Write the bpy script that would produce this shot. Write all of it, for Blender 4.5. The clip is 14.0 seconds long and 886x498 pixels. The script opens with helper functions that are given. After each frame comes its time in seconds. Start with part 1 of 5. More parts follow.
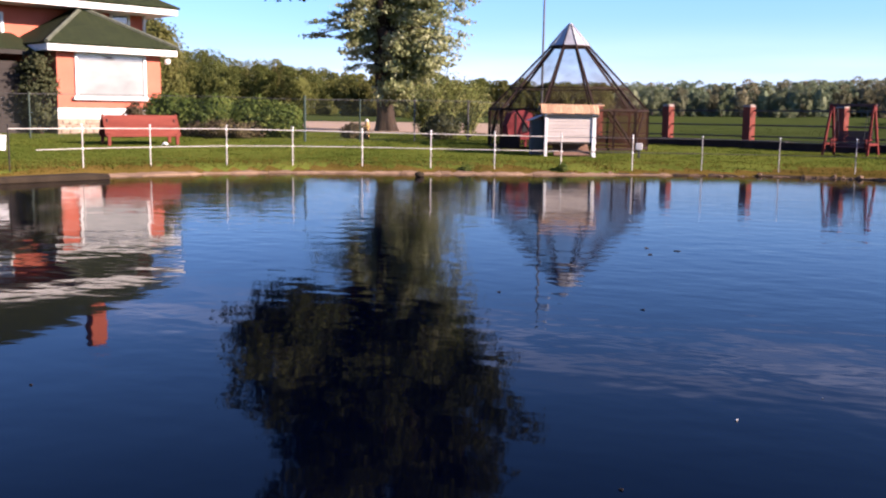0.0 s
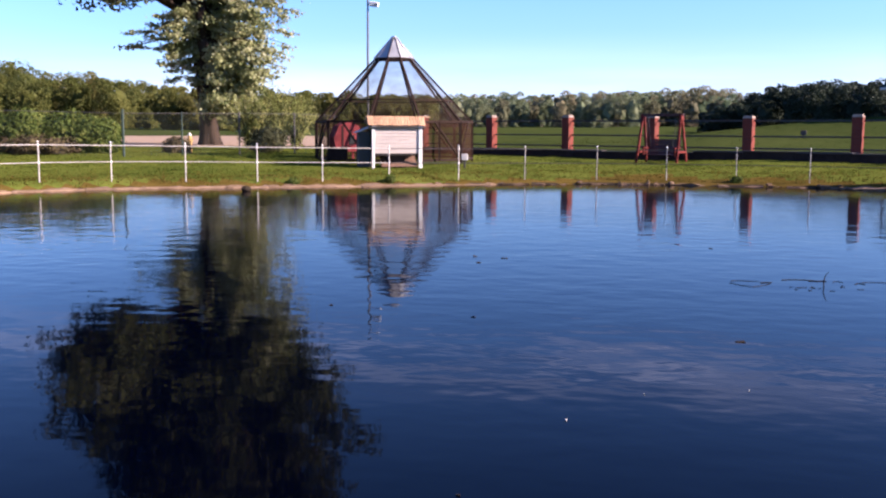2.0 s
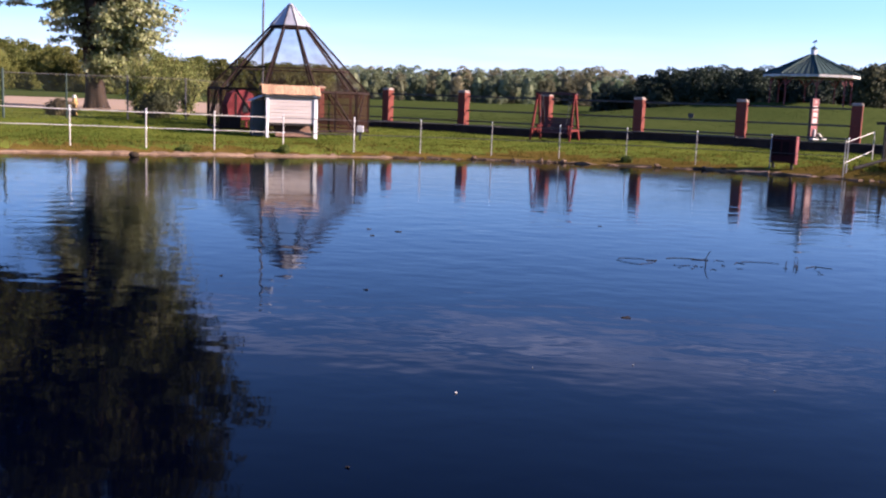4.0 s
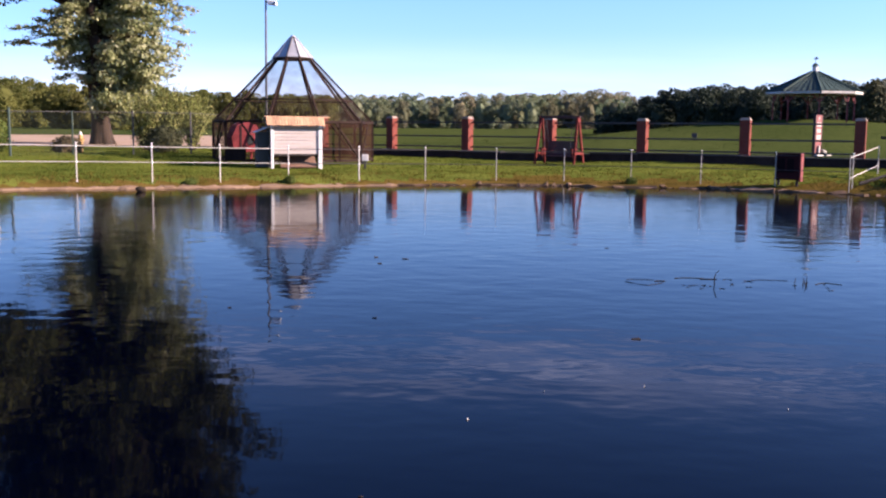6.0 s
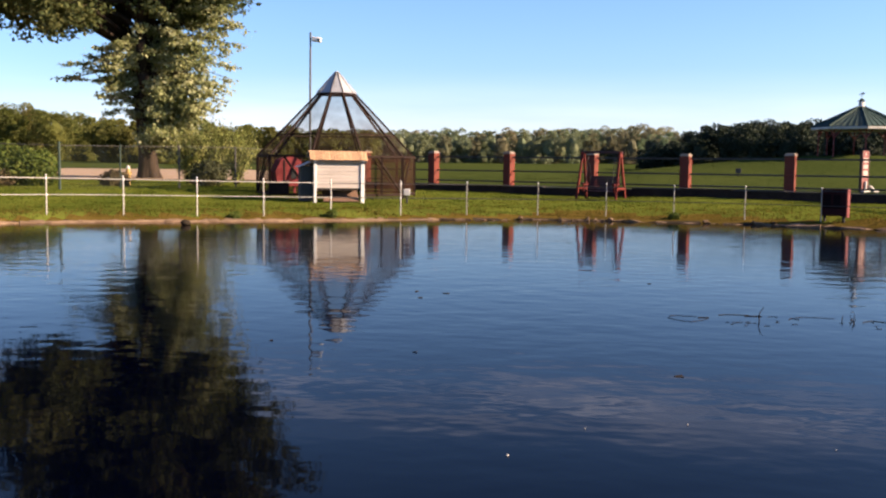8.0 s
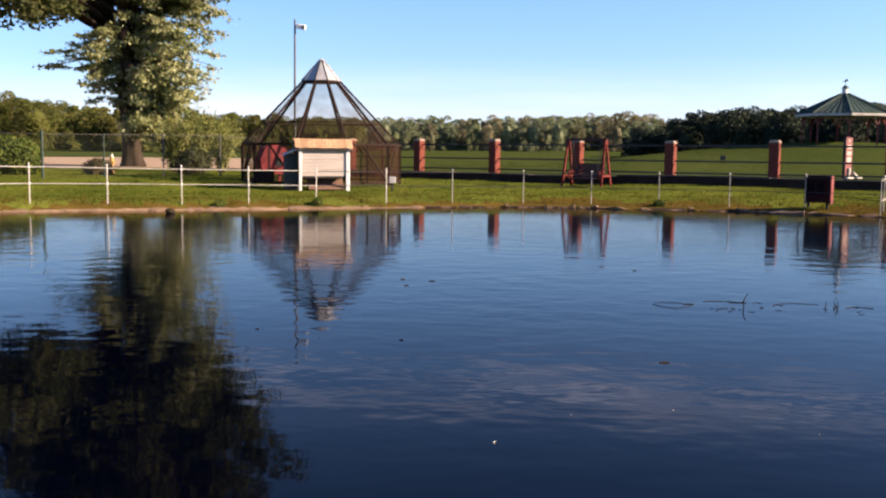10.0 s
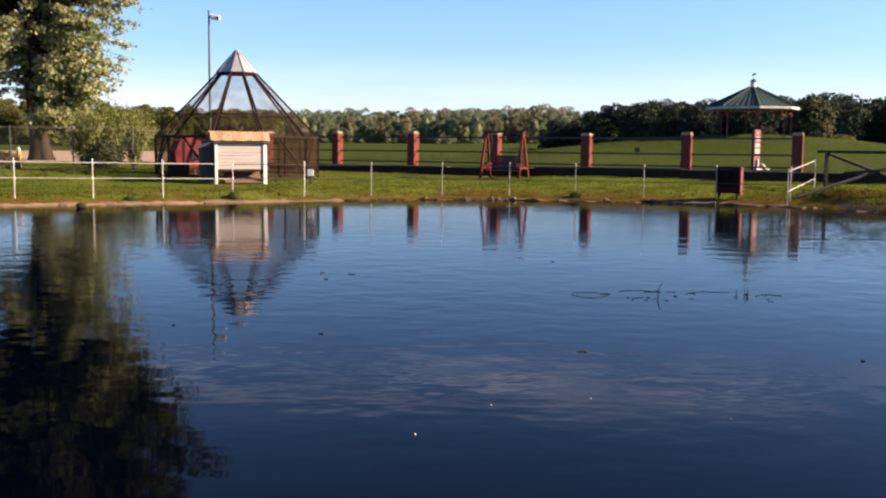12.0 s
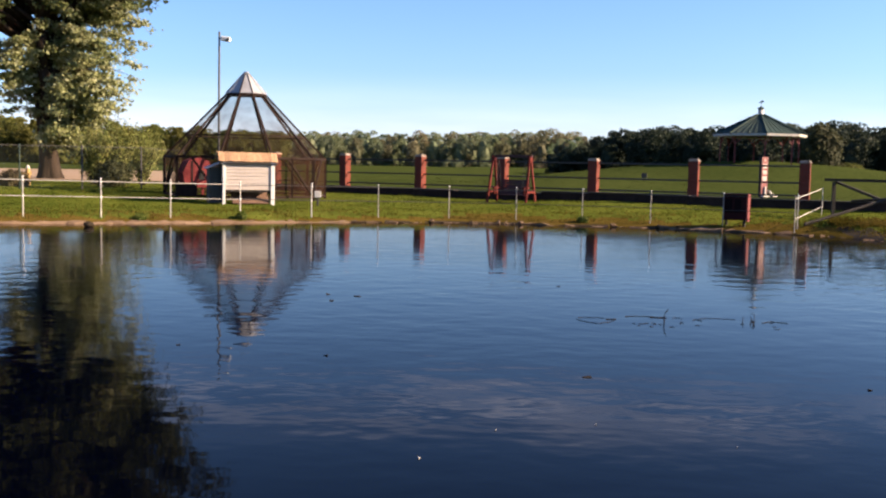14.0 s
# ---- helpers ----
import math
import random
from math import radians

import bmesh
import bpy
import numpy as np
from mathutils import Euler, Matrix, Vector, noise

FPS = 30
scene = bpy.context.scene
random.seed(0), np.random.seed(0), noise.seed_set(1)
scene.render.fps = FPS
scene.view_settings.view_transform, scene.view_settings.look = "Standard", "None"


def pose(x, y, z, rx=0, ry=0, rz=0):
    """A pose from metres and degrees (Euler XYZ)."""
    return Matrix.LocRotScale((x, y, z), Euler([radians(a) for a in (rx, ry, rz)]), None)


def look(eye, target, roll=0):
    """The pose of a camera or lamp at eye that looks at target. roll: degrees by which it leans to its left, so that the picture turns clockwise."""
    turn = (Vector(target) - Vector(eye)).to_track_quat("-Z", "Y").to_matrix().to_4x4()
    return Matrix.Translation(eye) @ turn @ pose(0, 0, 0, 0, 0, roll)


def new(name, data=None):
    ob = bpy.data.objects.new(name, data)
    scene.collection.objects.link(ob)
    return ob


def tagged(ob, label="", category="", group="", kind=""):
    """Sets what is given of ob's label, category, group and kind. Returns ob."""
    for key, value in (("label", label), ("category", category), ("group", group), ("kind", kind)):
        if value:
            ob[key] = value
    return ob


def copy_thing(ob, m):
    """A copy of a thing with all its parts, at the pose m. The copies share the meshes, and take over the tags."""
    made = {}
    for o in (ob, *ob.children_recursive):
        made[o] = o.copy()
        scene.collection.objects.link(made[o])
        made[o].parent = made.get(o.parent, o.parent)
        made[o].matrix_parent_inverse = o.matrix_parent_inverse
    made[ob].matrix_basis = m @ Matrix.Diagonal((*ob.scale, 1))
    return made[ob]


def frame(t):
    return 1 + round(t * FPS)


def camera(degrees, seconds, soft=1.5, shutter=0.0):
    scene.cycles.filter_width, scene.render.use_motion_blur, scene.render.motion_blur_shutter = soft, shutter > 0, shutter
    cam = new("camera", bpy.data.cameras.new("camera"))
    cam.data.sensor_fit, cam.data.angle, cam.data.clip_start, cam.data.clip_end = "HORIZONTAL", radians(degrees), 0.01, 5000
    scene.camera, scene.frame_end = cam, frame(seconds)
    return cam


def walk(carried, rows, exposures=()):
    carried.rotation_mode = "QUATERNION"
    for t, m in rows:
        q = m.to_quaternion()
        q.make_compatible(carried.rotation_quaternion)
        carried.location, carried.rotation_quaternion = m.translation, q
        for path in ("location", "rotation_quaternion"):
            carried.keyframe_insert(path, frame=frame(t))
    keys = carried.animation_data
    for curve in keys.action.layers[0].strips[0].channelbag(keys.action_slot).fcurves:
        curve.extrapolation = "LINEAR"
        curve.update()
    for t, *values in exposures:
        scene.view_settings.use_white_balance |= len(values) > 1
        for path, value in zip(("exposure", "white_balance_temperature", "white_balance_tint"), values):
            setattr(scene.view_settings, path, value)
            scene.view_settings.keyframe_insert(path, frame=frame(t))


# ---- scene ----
cam = camera(47.87, 14.0, soft=2.25)
PATH = (
    (0, 0.0, 0.0, 1.9, 82.29, -0.70, 18.28),
    (0.5, 0.0, 0.0, 1.9, 80.83, -0.20, 16.67),
    (1, 0.0, 0.0, 1.9, 82.03, -0.72, 9.96),
    (1.5, 0.0, 0.0, 1.9, 82.75, -0.50, 9.26),
    (2, 0.0, 0.0, 1.9, 83.05, -0.17, 8.44),
    (2.2, 0.0, 0.0, 1.9, 81.84, -0.11, 6.79),
    (4.3, 0.0, 0.0, 1.9, 81.65, -1.53, 1.87),
    (4.5, 0.0, 0.0, 1.9, 82.92, -0.43, 1.82),
    (5, 0.0, 0.0, 1.9, 83.53, -0.32, 2.52),
    (5.5, 0.0, 0.0, 1.9, 83.49, -0.41, 2.57),
    (6, 0.0, 0.0, 1.9, 83.13, -0.53, 2.76),
    (6.5, 0.0, 0.0, 1.9, 85.46, -1.02, 3.82),
    (7, 0.0, 0.0, 1.9, 85.21, -0.66, 4.66),
    (7.5, 0.0, 0.0, 1.9, 85.10, -0.70, 5.03),
    (9.8, 0.0, 0.0, 1.9, 84.57, -0.36, 5.47),
    (10, 0.0, 0.0, 1.9, 84.39, -0.52, 4.31),
    (10.5, 0.0, 0.0, 1.9, 84.38, -0.62, 2.34),
    (11, 0.0, 0.0, 1.9, 85.01, -0.22, 2.62),
    (11.5, 0.0, 0.0, 1.9, 84.13, -1.19, 0.44),
    (12, 0.0, 0.0, 1.9, 84.00, -0.43, -0.34),
    (12.5, 0.0, 0.0, 1.9, 83.80, -0.45, 0.14),
    (13, 0.0, 0.0, 1.9, 84.43, -0.59, 0.69),
    (13.5, 0.0, 0.0, 1.9, 85.23, -0.56, 1.31),
    (14, 0.0, 0.0, 1.9, 85.32, -1.14, 0.08),
)
walk(cam, [(t, pose(*row)) for t, *row in PATH], [(0.0, 2.22, 5300.0, 30.0), (1.0, 2.28, 5200.0, 31.0), (6.0, 2.27, 5330.0, 32.0), (7.0, 2.14, 6150.0, 21.0), (10.0, 2.15, 6000.0, 22.0), (14.0, 2.12, 6050.0, 20.5)])

# ---- sky, sun ----
SUN_AZ, SUN_EL = 94.0, 25.0          # degrees clockwise from +y, and above the horizon
world = bpy.data.worlds.new("sky")
scene.world = world
world.use_nodes = True
wn, wl = world.node_tree.nodes, world.node_tree.links
wn.clear()
w_out, w_bg, w_sky = wn.new("ShaderNodeOutputWorld"), wn.new("ShaderNodeBackground"), wn.new("ShaderNodeTexSky")
w_sky.sky_type, w_sky.sun_disc = "NISHITA", False
w_sky.sun_elevation, w_sky.sun_rotation = radians(SUN_EL), radians(SUN_AZ)
w_sky.air_density, w_sky.dust_density, w_sky.ozone_density = 1.0, 0.6, 6.0
w_bg.inputs["Strength"].default_value = 0.05
# thin cirrus, streaked on a flat layer high above
w_tc, w_sep = wn.new("ShaderNodeTexCoord"), wn.new("ShaderNodeSeparateXYZ")
wl.new(w_tc.outputs["Generated"], w_sep.inputs[0])


def wmath(op, a, b=None, clamp=False):
    n = wn.new("ShaderNodeMath")
    n.operation, n.use_clamp = op, clamp
    for i, v in enumerate((a, b)):
        if v is None:
            continue
        if isinstance(v, (int, float)):
            n.inputs[i].default_value = v
        else:
            wl.new(v, n.inputs[i])
    return n.outputs[0]


up = wmath("MAXIMUM", w_sep.outputs["Z"], 0.02)
cx, cy = wmath("DIVIDE", w_sep.outputs["X"], up), wmath("DIVIDE", w_sep.outputs["Y"], up)
w_comb = wn.new("ShaderNodeCombineXYZ")
wl.new(wmath("MULTIPLY", cx, 0.55), w_comb.inputs[0])
wl.new(wmath("MULTIPLY", cy, 2.6), w_comb.inputs[1])
w_noise = wn.new("ShaderNodeTexNoise")
w_noise.inputs["Scale"].default_value, w_noise.inputs["Detail"].default_value, w_noise.inputs["Roughness"].default_value = 1.6, 9.0, 0.62
wl.new(w_comb.outputs[0], w_noise.inputs["Vector"])
streak = wmath("MULTIPLY", wmath("SUBTRACT", w_noise.outputs["Fac"], 0.44), 4.0, True)
away = wmath("ABSOLUTE", wmath("SUBTRACT", wmath("ADD", cy, wmath("MULTIPLY", cx, 0.08)), 4.15))
belt = wmath("SUBTRACT", 1.0, wmath("DIVIDE", away, 0.72), True)
cover = wmath("MULTIPLY", wmath("MULTIPLY", streak, belt), 0.75, True)
# a low bank of thin white cloud above the horizon
w_low = wn.new("ShaderNodeTexNoise")
w_low.inputs["Scale"].default_value, w_low.inputs["Detail"].default_value = 2.2, 6.0
w_lowmap = wn.new("ShaderNodeMapping")
w_lowmap.inputs["Scale"].default_value = (1.0, 1.0, 9.0)
wl.new(w_tc.outputs["Generated"], w_lowmap.inputs["Vector"])
wl.new(w_lowmap.outputs[0], w_low.inputs["Vector"])
low_belt = wmath("SUBTRACT", 1.0, wmath("DIVIDE", wmath("ABSOLUTE", wmath("SUBTRACT", w_sep.outputs["Z"], 0.022)), 0.075), True)
low_belt = wmath("POWER", low_belt, 1.7)
low_cloud = wmath("MULTIPLY", wmath("MULTIPLY", wmath("SUBTRACT", w_low.outputs["Fac"], 0.30), 2.4, True), low_belt)
cover = wmath("ADD", cover, wmath("MULTIPLY", low_cloud, 0.6), True)
w_mix = wn.new("ShaderNodeMix")
w_mix.data_type = "RGBA"
wl.new(cover, w_mix.inputs["Factor"])
wl.new(w_sky.outputs[0], w_mix.inputs["A"])
w_mix.inputs["B"].default_value = (9.0, 8.8, 9.0, 1)
wl.new(w_mix.outputs["Result"], w_bg.inputs["Color"])
wl.new(w_bg.outputs[0], w_out.inputs[0])

sun = new("sun", bpy.data.lights.new("sun", "SUN"))
sun.data.energy, sun.data.angle, sun.data.color = 5.0, radians(0.6), (1.0, 0.75, 0.45)
a, e = radians(SUN_AZ), radians(SUN_EL)
sun_dir = Vector((math.sin(a) * math.cos(e), math.cos(a) * math.cos(e), math.sin(e)))
sun.matrix_world = look(sun_dir * 200, (0, 0, 0))


# ---- materials ----
def surf(name, c1, c2, scale=4.0, rough=0.8, bump=0.2, fine=40.0, metal=0.0, stretch=(1, 1, 1), per_piece=0.0, per_island=0.0, spec=0.4):
    """A worn surface: two colours mixed at two scales, with fine relief; pieces may differ a little in brightness."""
    m = bpy.data.materials.new(name)
    m.use_nodes = True
    n, l = m.node_tree.nodes, m.node_tree.links
    b = n["Principled BSDF"]
    tc, mp = n.new("ShaderNodeTexCoord"), n.new("ShaderNodeMapping")
    mp.inputs["Scale"].default_value = stretch
    l.new(tc.outputs["Object"], mp.inputs["Vector"])
    big, small = n.new("ShaderNodeTexNoise"), n.new("ShaderNodeTexNoise")
    for t, s, d in ((big, scale, 4), (small, fine, 3)):
        t.inputs["Scale"].default_value, t.inputs["Detail"].default_value = s, d
        l.new(mp.outputs[0], t.inputs["Vector"])
    add = n.new("ShaderNodeMath")
    add.operation = "MULTIPLY_ADD"
    l.new(small.outputs["Fac"], add.inputs[0])
    add.inputs[1].default_value = 0.5
    half = n.new("ShaderNodeMath")
    half.operation = "MULTIPLY"
    l.new(big.outputs["Fac"], half.inputs[0])
    half.inputs[1].default_value = 0.6
    l.new(half.outputs[0], add.inputs[2])
    ramp = n.new("ShaderNodeValToRGB")
    ramp.color_ramp.elements[0].position, ramp.color_ramp.elements[1].position = 0.36, 0.72
    ramp.color_ramp.elements[0].color, ramp.color_ramp.elements[1].color = (*c1, 1), (*c2, 1)
    l.new(add.outputs[0], ramp.inputs[0])
    colour = ramp.outputs[0]
    for amount, node, out in ((per_piece, "ShaderNodeObjectInfo", "Random"), (per_island, "ShaderNodeNewGeometry", "Random Per Island")):
        if amount:
            src, mr, hsv = n.new(node), n.new("ShaderNodeMapRange"), n.new("ShaderNodeHueSaturation")
            mr.inputs["To Min"].default_value, mr.inputs["To Max"].default_value = 1 - amount, 1 + amount
            l.new(src.outputs[out], mr.inputs["Value"])
            l.new(mr.outputs[0], hsv.inputs["Value"])
            l.new(colour, hsv.inputs["Color"])
            colour = hsv.outputs[0]
    l.new(colour, b.inputs["Base Color"])
    b.inputs["Roughness"].default_value, b.inputs["Metallic"].default_value = rough, metal
    b.inputs["Specular IOR Level"].default_value = spec
    if bump:
        bp = n.new("ShaderNodeBump")
        bp.inputs["Strength"].default_value, bp.inputs["Distance"].default_value = bump, 0.02
        l.new(small.outputs["Fac"], bp.inputs["Height"])
        l.new(bp.outputs[0], b.inputs["Normal"])
    return m


def leaf_mat(name, c1, c2, c3, glow=0.35, patch_scale=0.5, sheen=0.1):
    """Leaves: three tones shared out leaf by leaf, with light passing through."""
    m = bpy.data.materials.new(name)
    m.use_nodes = True
    n, l = m.node_tree.nodes, m.node_tree.links
    b, out = n["Principled BSDF"], n["Material Output"]
    geo, ramp = n.new("ShaderNodeNewGeometry"), n.new("ShaderNodeValToRGB")
    ramp.color_ramp.elements[0].color, ramp.color_ramp.elements[1].color = (*c1, 1), (*c3, 1)
    ramp.color_ramp.elements.new(0.55).color = (*c2, 1)
    tc, patch, ma = n.new("ShaderNodeTexCoord"), n.new("ShaderNodeTexNoise"), n.new("ShaderNodeMath")
    patch.inputs["Scale"].default_value, patch.inputs["Detail"].default_value = patch_scale, 1
    l.new(tc.outputs["Object"], patch.inputs["Vector"])
    mr = n.new("ShaderNodeMapRange")
    mr.inputs["From Min"].default_value, mr.inputs["From Max"].default_value = 0.3, 0.7
    mr.inputs["To Min"].default_value, mr.inputs["To Max"].default_value = -0.25, 0.5
    l.new(patch.outputs["Fac"], mr.inputs["Value"])
    ma.operation = "MULTIPLY_ADD"
    l.new(geo.outputs["Random Per Island"], ma.inputs[0])
    ma.inputs[1].default_value = 0.75
    l.new(mr.outputs[0], ma.inputs[2])
    l.new(ma.outputs[0], ramp.inputs[0])
    l.new(ramp.outputs[0], b.inputs["Base Color"])
    b.inputs["Roughness"].default_value, b.inputs["Specular IOR Level"].default_value = 0.65, sheen
    tr, mix = n.new("ShaderNodeBsdfTranslucent"), n.new("ShaderNodeMixShader")
    l.new(ramp.outputs[0], tr.inputs["Color"])
    mix.inputs[0].default_value = glow
    l.new(b.outputs[0], mix.inputs[1])
    l.new(tr.outputs[0], mix.inputs[2])
    l.new(mix.outputs[0], out.inputs["Surface"])
    return m


def brick_mat(name, c1, c2, mortar, width=0.22, row=0.075, joint=0.006):
    m = surf(name, c1, c2, 3.0, 0.85, 0.3, spec=0.1)
    n, l = m.node_tree.nodes, m.node_tree.links
    b = n["Principled BSDF"]
    tc, br = n.new("ShaderNodeTexCoord"), n.new("ShaderNodeTexBrick")
    sep, cmb, add = n.new("ShaderNodeSeparateXYZ"), n.new("ShaderNodeCombineXYZ"), n.new("ShaderNodeMath")
    l.new(tc.outputs["Object"], sep.inputs[0])
    l.new(sep.outputs["X"], add.inputs[0])
    l.new(sep.outputs["Y"], add.inputs[1])
    l.new(add.outputs[0], cmb.inputs[0])
    l.new(sep.outputs["Z"], cmb.inputs[1])
    l.new(cmb.outputs[0], br.inputs["Vector"])
    for key, v in (("Scale", 1.0), ("Brick Width", width), ("Row Height", row), ("Mortar Size", joint)):
        br.inputs[key].default_value = v
    old = b.inputs["Base Color"].links[0].from_socket
    l.new(old, br.inputs["Color1"])
    br.inputs["Color2"].default_value, br.inputs["Mortar"].default_value = (*c2, 1), (*mortar, 1)
    l.new(br.outputs["Color"], b.inputs["Base Color"])
    return m


def net_mat(name, colour, cover):
    """Fine wire netting: too fine to tell its wires apart, so a share of it is open."""
    m = bpy.data.materials.new(name)
    m.use_nodes = True
    n, l = m.node_tree.nodes, m.node_tree.links
    b, out = n["Principled BSDF"], n["Material Output"]
    b.inputs["Base Color"].default_value, b.inputs["Roughness"].default_value = (*colour, 1), 0.85
    b.inputs["Specular IOR Level"].default_value = 0.05
    tc, tex, ma = n.new("ShaderNodeTexCoord"), n.new("ShaderNodeTexNoise"), n.new("ShaderNodeMath")
    tex.inputs["Scale"].default_value = 1.5
    l.new(tc.outputs["Object"], tex.inputs["Vector"])
    ma.operation = "MULTIPLY"
    l.new(tex.outputs["Fac"], ma.inputs[0])
    ma.inputs[1].default_value = cover * 2
    tr, mix = n.new("ShaderNodeBsdfTransparent"), n.new("ShaderNodeMixShader")
    l.new(ma.outputs[0], mix.inputs[0])
    l.new(tr.outputs[0], mix.inputs[1])
    l.new(b.outputs[0], mix.inputs[2])
    l.new(mix.outputs[0], out.inputs["Surface"])
    return m


def water_mat():
    m = bpy.data.materials.new("pond_water")
    m.use_nodes = True
    n, l = m.node_tree.nodes, m.node_tree.links
    b = n["Principled BSDF"]
    b.inputs["Base Color"].default_value = (0.0001, 0.0003, 0.0020, 1)
    b.inputs["IOR"].default_value = 1.333
    b.inputs["Specular IOR Level"].default_value = 0.065
    tc = n.new("ShaderNodeTexCoord")

    def calc(op, p, q):
        k = n.new("ShaderNodeMath")
        k.operation = op
        for i, v in enumerate((p, q)):
            if isinstance(v, (int, float)):
                k.inputs[i].default_value = v
            else:
                l.new(v, k.inputs[i])
        return k.outputs[0]

    # short ripples, finer ones on them, and a slow swell
    heights = []
    for stretch, scale, detail in (((0.80, 1.0, 1), 2.1, 1.5), ((0.6, 0.9, 1), 0.55, 1), ((0.7, 1.0, 1), 5.5, 1)):
        mp, t = n.new("ShaderNodeMapping"), n.new("ShaderNodeTexNoise")
        mp.inputs["Scale"].default_value = stretch
        mp.inputs["Rotation"].default_value = (0, 0, radians(4))
        l.new(tc.outputs["Object"], mp.inputs["Vector"])
        l.new(mp.outputs[0], t.inputs["Vector"])
        t.inputs["Scale"].default_value, t.inputs["Detail"].default_value = scale, detail
        heights.append(t.outputs["Fac"])
    # a light breeze ruffles the middle of the pond; both margins lie calm
    sep, band = n.new("ShaderNodeSeparateXYZ"), n.new("ShaderNodeValToRGB")
    l.new(tc.outputs["Object"], sep.inputs[0])
    l.new(calc("DIVIDE", sep.outputs["Y"], 40.0), band.inputs[0])
    dull = n.new("ShaderNodeMapRange")
    dull.inputs["From Min"].default_value, dull.inputs["From Max"].default_value = 9.0, 26.0
    dull.inputs["To Min"].default_value, dull.inputs["To Max"].default_value = 0.034, 0.080
    l.new(sep.outputs["Y"], dull.inputs["Value"])
    l.new(dull.outputs[0], b.inputs["Roughness"])
    stops = ((0.10, 0.30), (0.22, 0.60), (0.32, 1.0), (0.56, 1.0), (0.68, 0.75), (0.80, 0.3))
    ramp = band.color_ramp
    for k, (at, v) in enumerate(stops):
        e = ramp.elements[k] if k < 2 else ramp.elements.new(at)
        e.position, e.color = at, (v, v, v, 1)
    patch = n.new("ShaderNodeTexNoise")
    patch.inputs["Scale"].default_value = 0.16
    l.new(tc.outputs["Object"], patch.inputs["Vector"])
    mr = n.new("ShaderNodeMapRange")
    mr.inputs["From Min"].default_value, mr.inputs["From Max"].default_value = 0.35, 0.65
    mr.inputs["To Min"].default_value, mr.inputs["To Max"].default_value = 0.6, 1.25
    l.new(patch.outputs["Fac"], mr.inputs["Value"])
    ruffle = calc("MULTIPLY", calc("ADD", heights[0], calc("MULTIPLY", heights[2], 0.25)), calc("MULTIPLY", band.outputs[0], mr.outputs[0]))
    bp = n.new("ShaderNodeBump")
    bp.inputs["Strength"].default_value, bp.inputs["Distance"].default_value = 1.0, 0.0075
    l.new(calc("ADD", ruffle, calc("MULTIPLY", heights[1], 0.6)), bp.inputs["Height"])
    l.new(bp.outputs[0], b.inputs["Normal"])
    return m


def glass_mat():
    m = surf("window_glass", (0.07, 0.075, 0.08), (0.13, 0.135, 0.14), 0.5, 0.04, 0.0, 3.0, stretch=(1, 1, 2.5), spec=1.0)
    return m


M_GRASS = surf("lawn", (0.04085, 0.0572, 0.00848), (0.08593, 0.0996, 0.016), 0.30, 0.95, 0.6, 7.0, spec=0.0)
M_FIELD = surf("mown_field", (0.0226, 0.0335, 0.00864), (0.0404, 0.0518, 0.014), 0.10, 0.95, 0.5, 3.0, spec=0.0)
M_DRYGRASS = surf("dry_bank_grass", (0.044, 0.034, 0.006), (0.090, 0.062, 0.015), 0.8, 0.95, 0.6, 12.0, spec=0.0)
M_DRYBLADE = leaf_mat("dry_grass_blades", (0.046, 0.042, 0.006), (0.076, 0.060, 0.010), (0.112, 0.080, 0.021), 0.3, 0.5, 0.0)
M_BLADE = leaf_mat("grass_blades", (0.03928, 0.0582, 0.00863), (0.06569, 0.0853, 0.0118), (0.1086, 0.116, 0.0194), 0.45, 0.32, 0.0)
M_FIELDBLADE = leaf_mat("field_grass_blades", (0.0238, 0.0356, 0.00864), (0.0344, 0.0464, 0.0119), (0.051, 0.0605, 0.0162), 0.3, 0.15, 0.0)
M_WATER = water_mat()
M_MUD = surf("wet_mud", (0.00952, 0.00714, 0.00476), (0.0286, 0.0214, 0.0133), 2.0, 0.85, spec=0.1)
M_RIM = surf("pond_edge_concrete", (0.0943, 0.0615, 0.0369), (0.184, 0.127, 0.0804), 2.2, 0.9, 0.9, 16, per_piece=0.16, spec=0.1)
M_RIM_DARK = surf("pond_edge_stone", (0.0321, 0.022, 0.0147), (0.119, 0.0807, 0.0514), 3.0, 0.9, 0.8, 12, per_piece=0.4, spec=0.1)
M_BRICK = brick_mat("pillar_brick", (0.0797, 0.017, 0.0116), (0.128, 0.0298, 0.0203), (0.0638, 0.0426, 0.0352))
M_CAP = surf("pillar_cap", (0.17, 0.14, 0.12), (0.29, 0.25, 0.215), 5, 0.85, spec=0.1)
M_WALL = surf("dark_wall", (0.0122, 0.00748, 0.00612), (0.034, 0.0218, 0.017), 2.0, 0.85, 0.5, 12, spec=0.1)
M_COPING = surf("wall_coping", (0.0408, 0.034, 0.0306), (0.0816, 0.0714, 0.068), 3.0, 0.8, spec=0.1)
M_IRON = surf("black_rail", (0.00816, 0.00816, 0.00884), (0.0238, 0.0218, 0.0204), 6, 0.5)
M_WHITE = surf("white_paint", (0.422, 0.422, 0.408), (0.558, 0.558, 0.544), 3, 0.5, 0.15)
M_RAILWHITE = surf("weathered_white_rail", (0.26, 0.245, 0.22), (0.42, 0.40, 0.365), 4, 0.6, 0.15)
M_PINK = surf("faded_lettering", (0.28, 0.194, 0.173), (0.367, 0.286, 0.265), 6, 0.7)
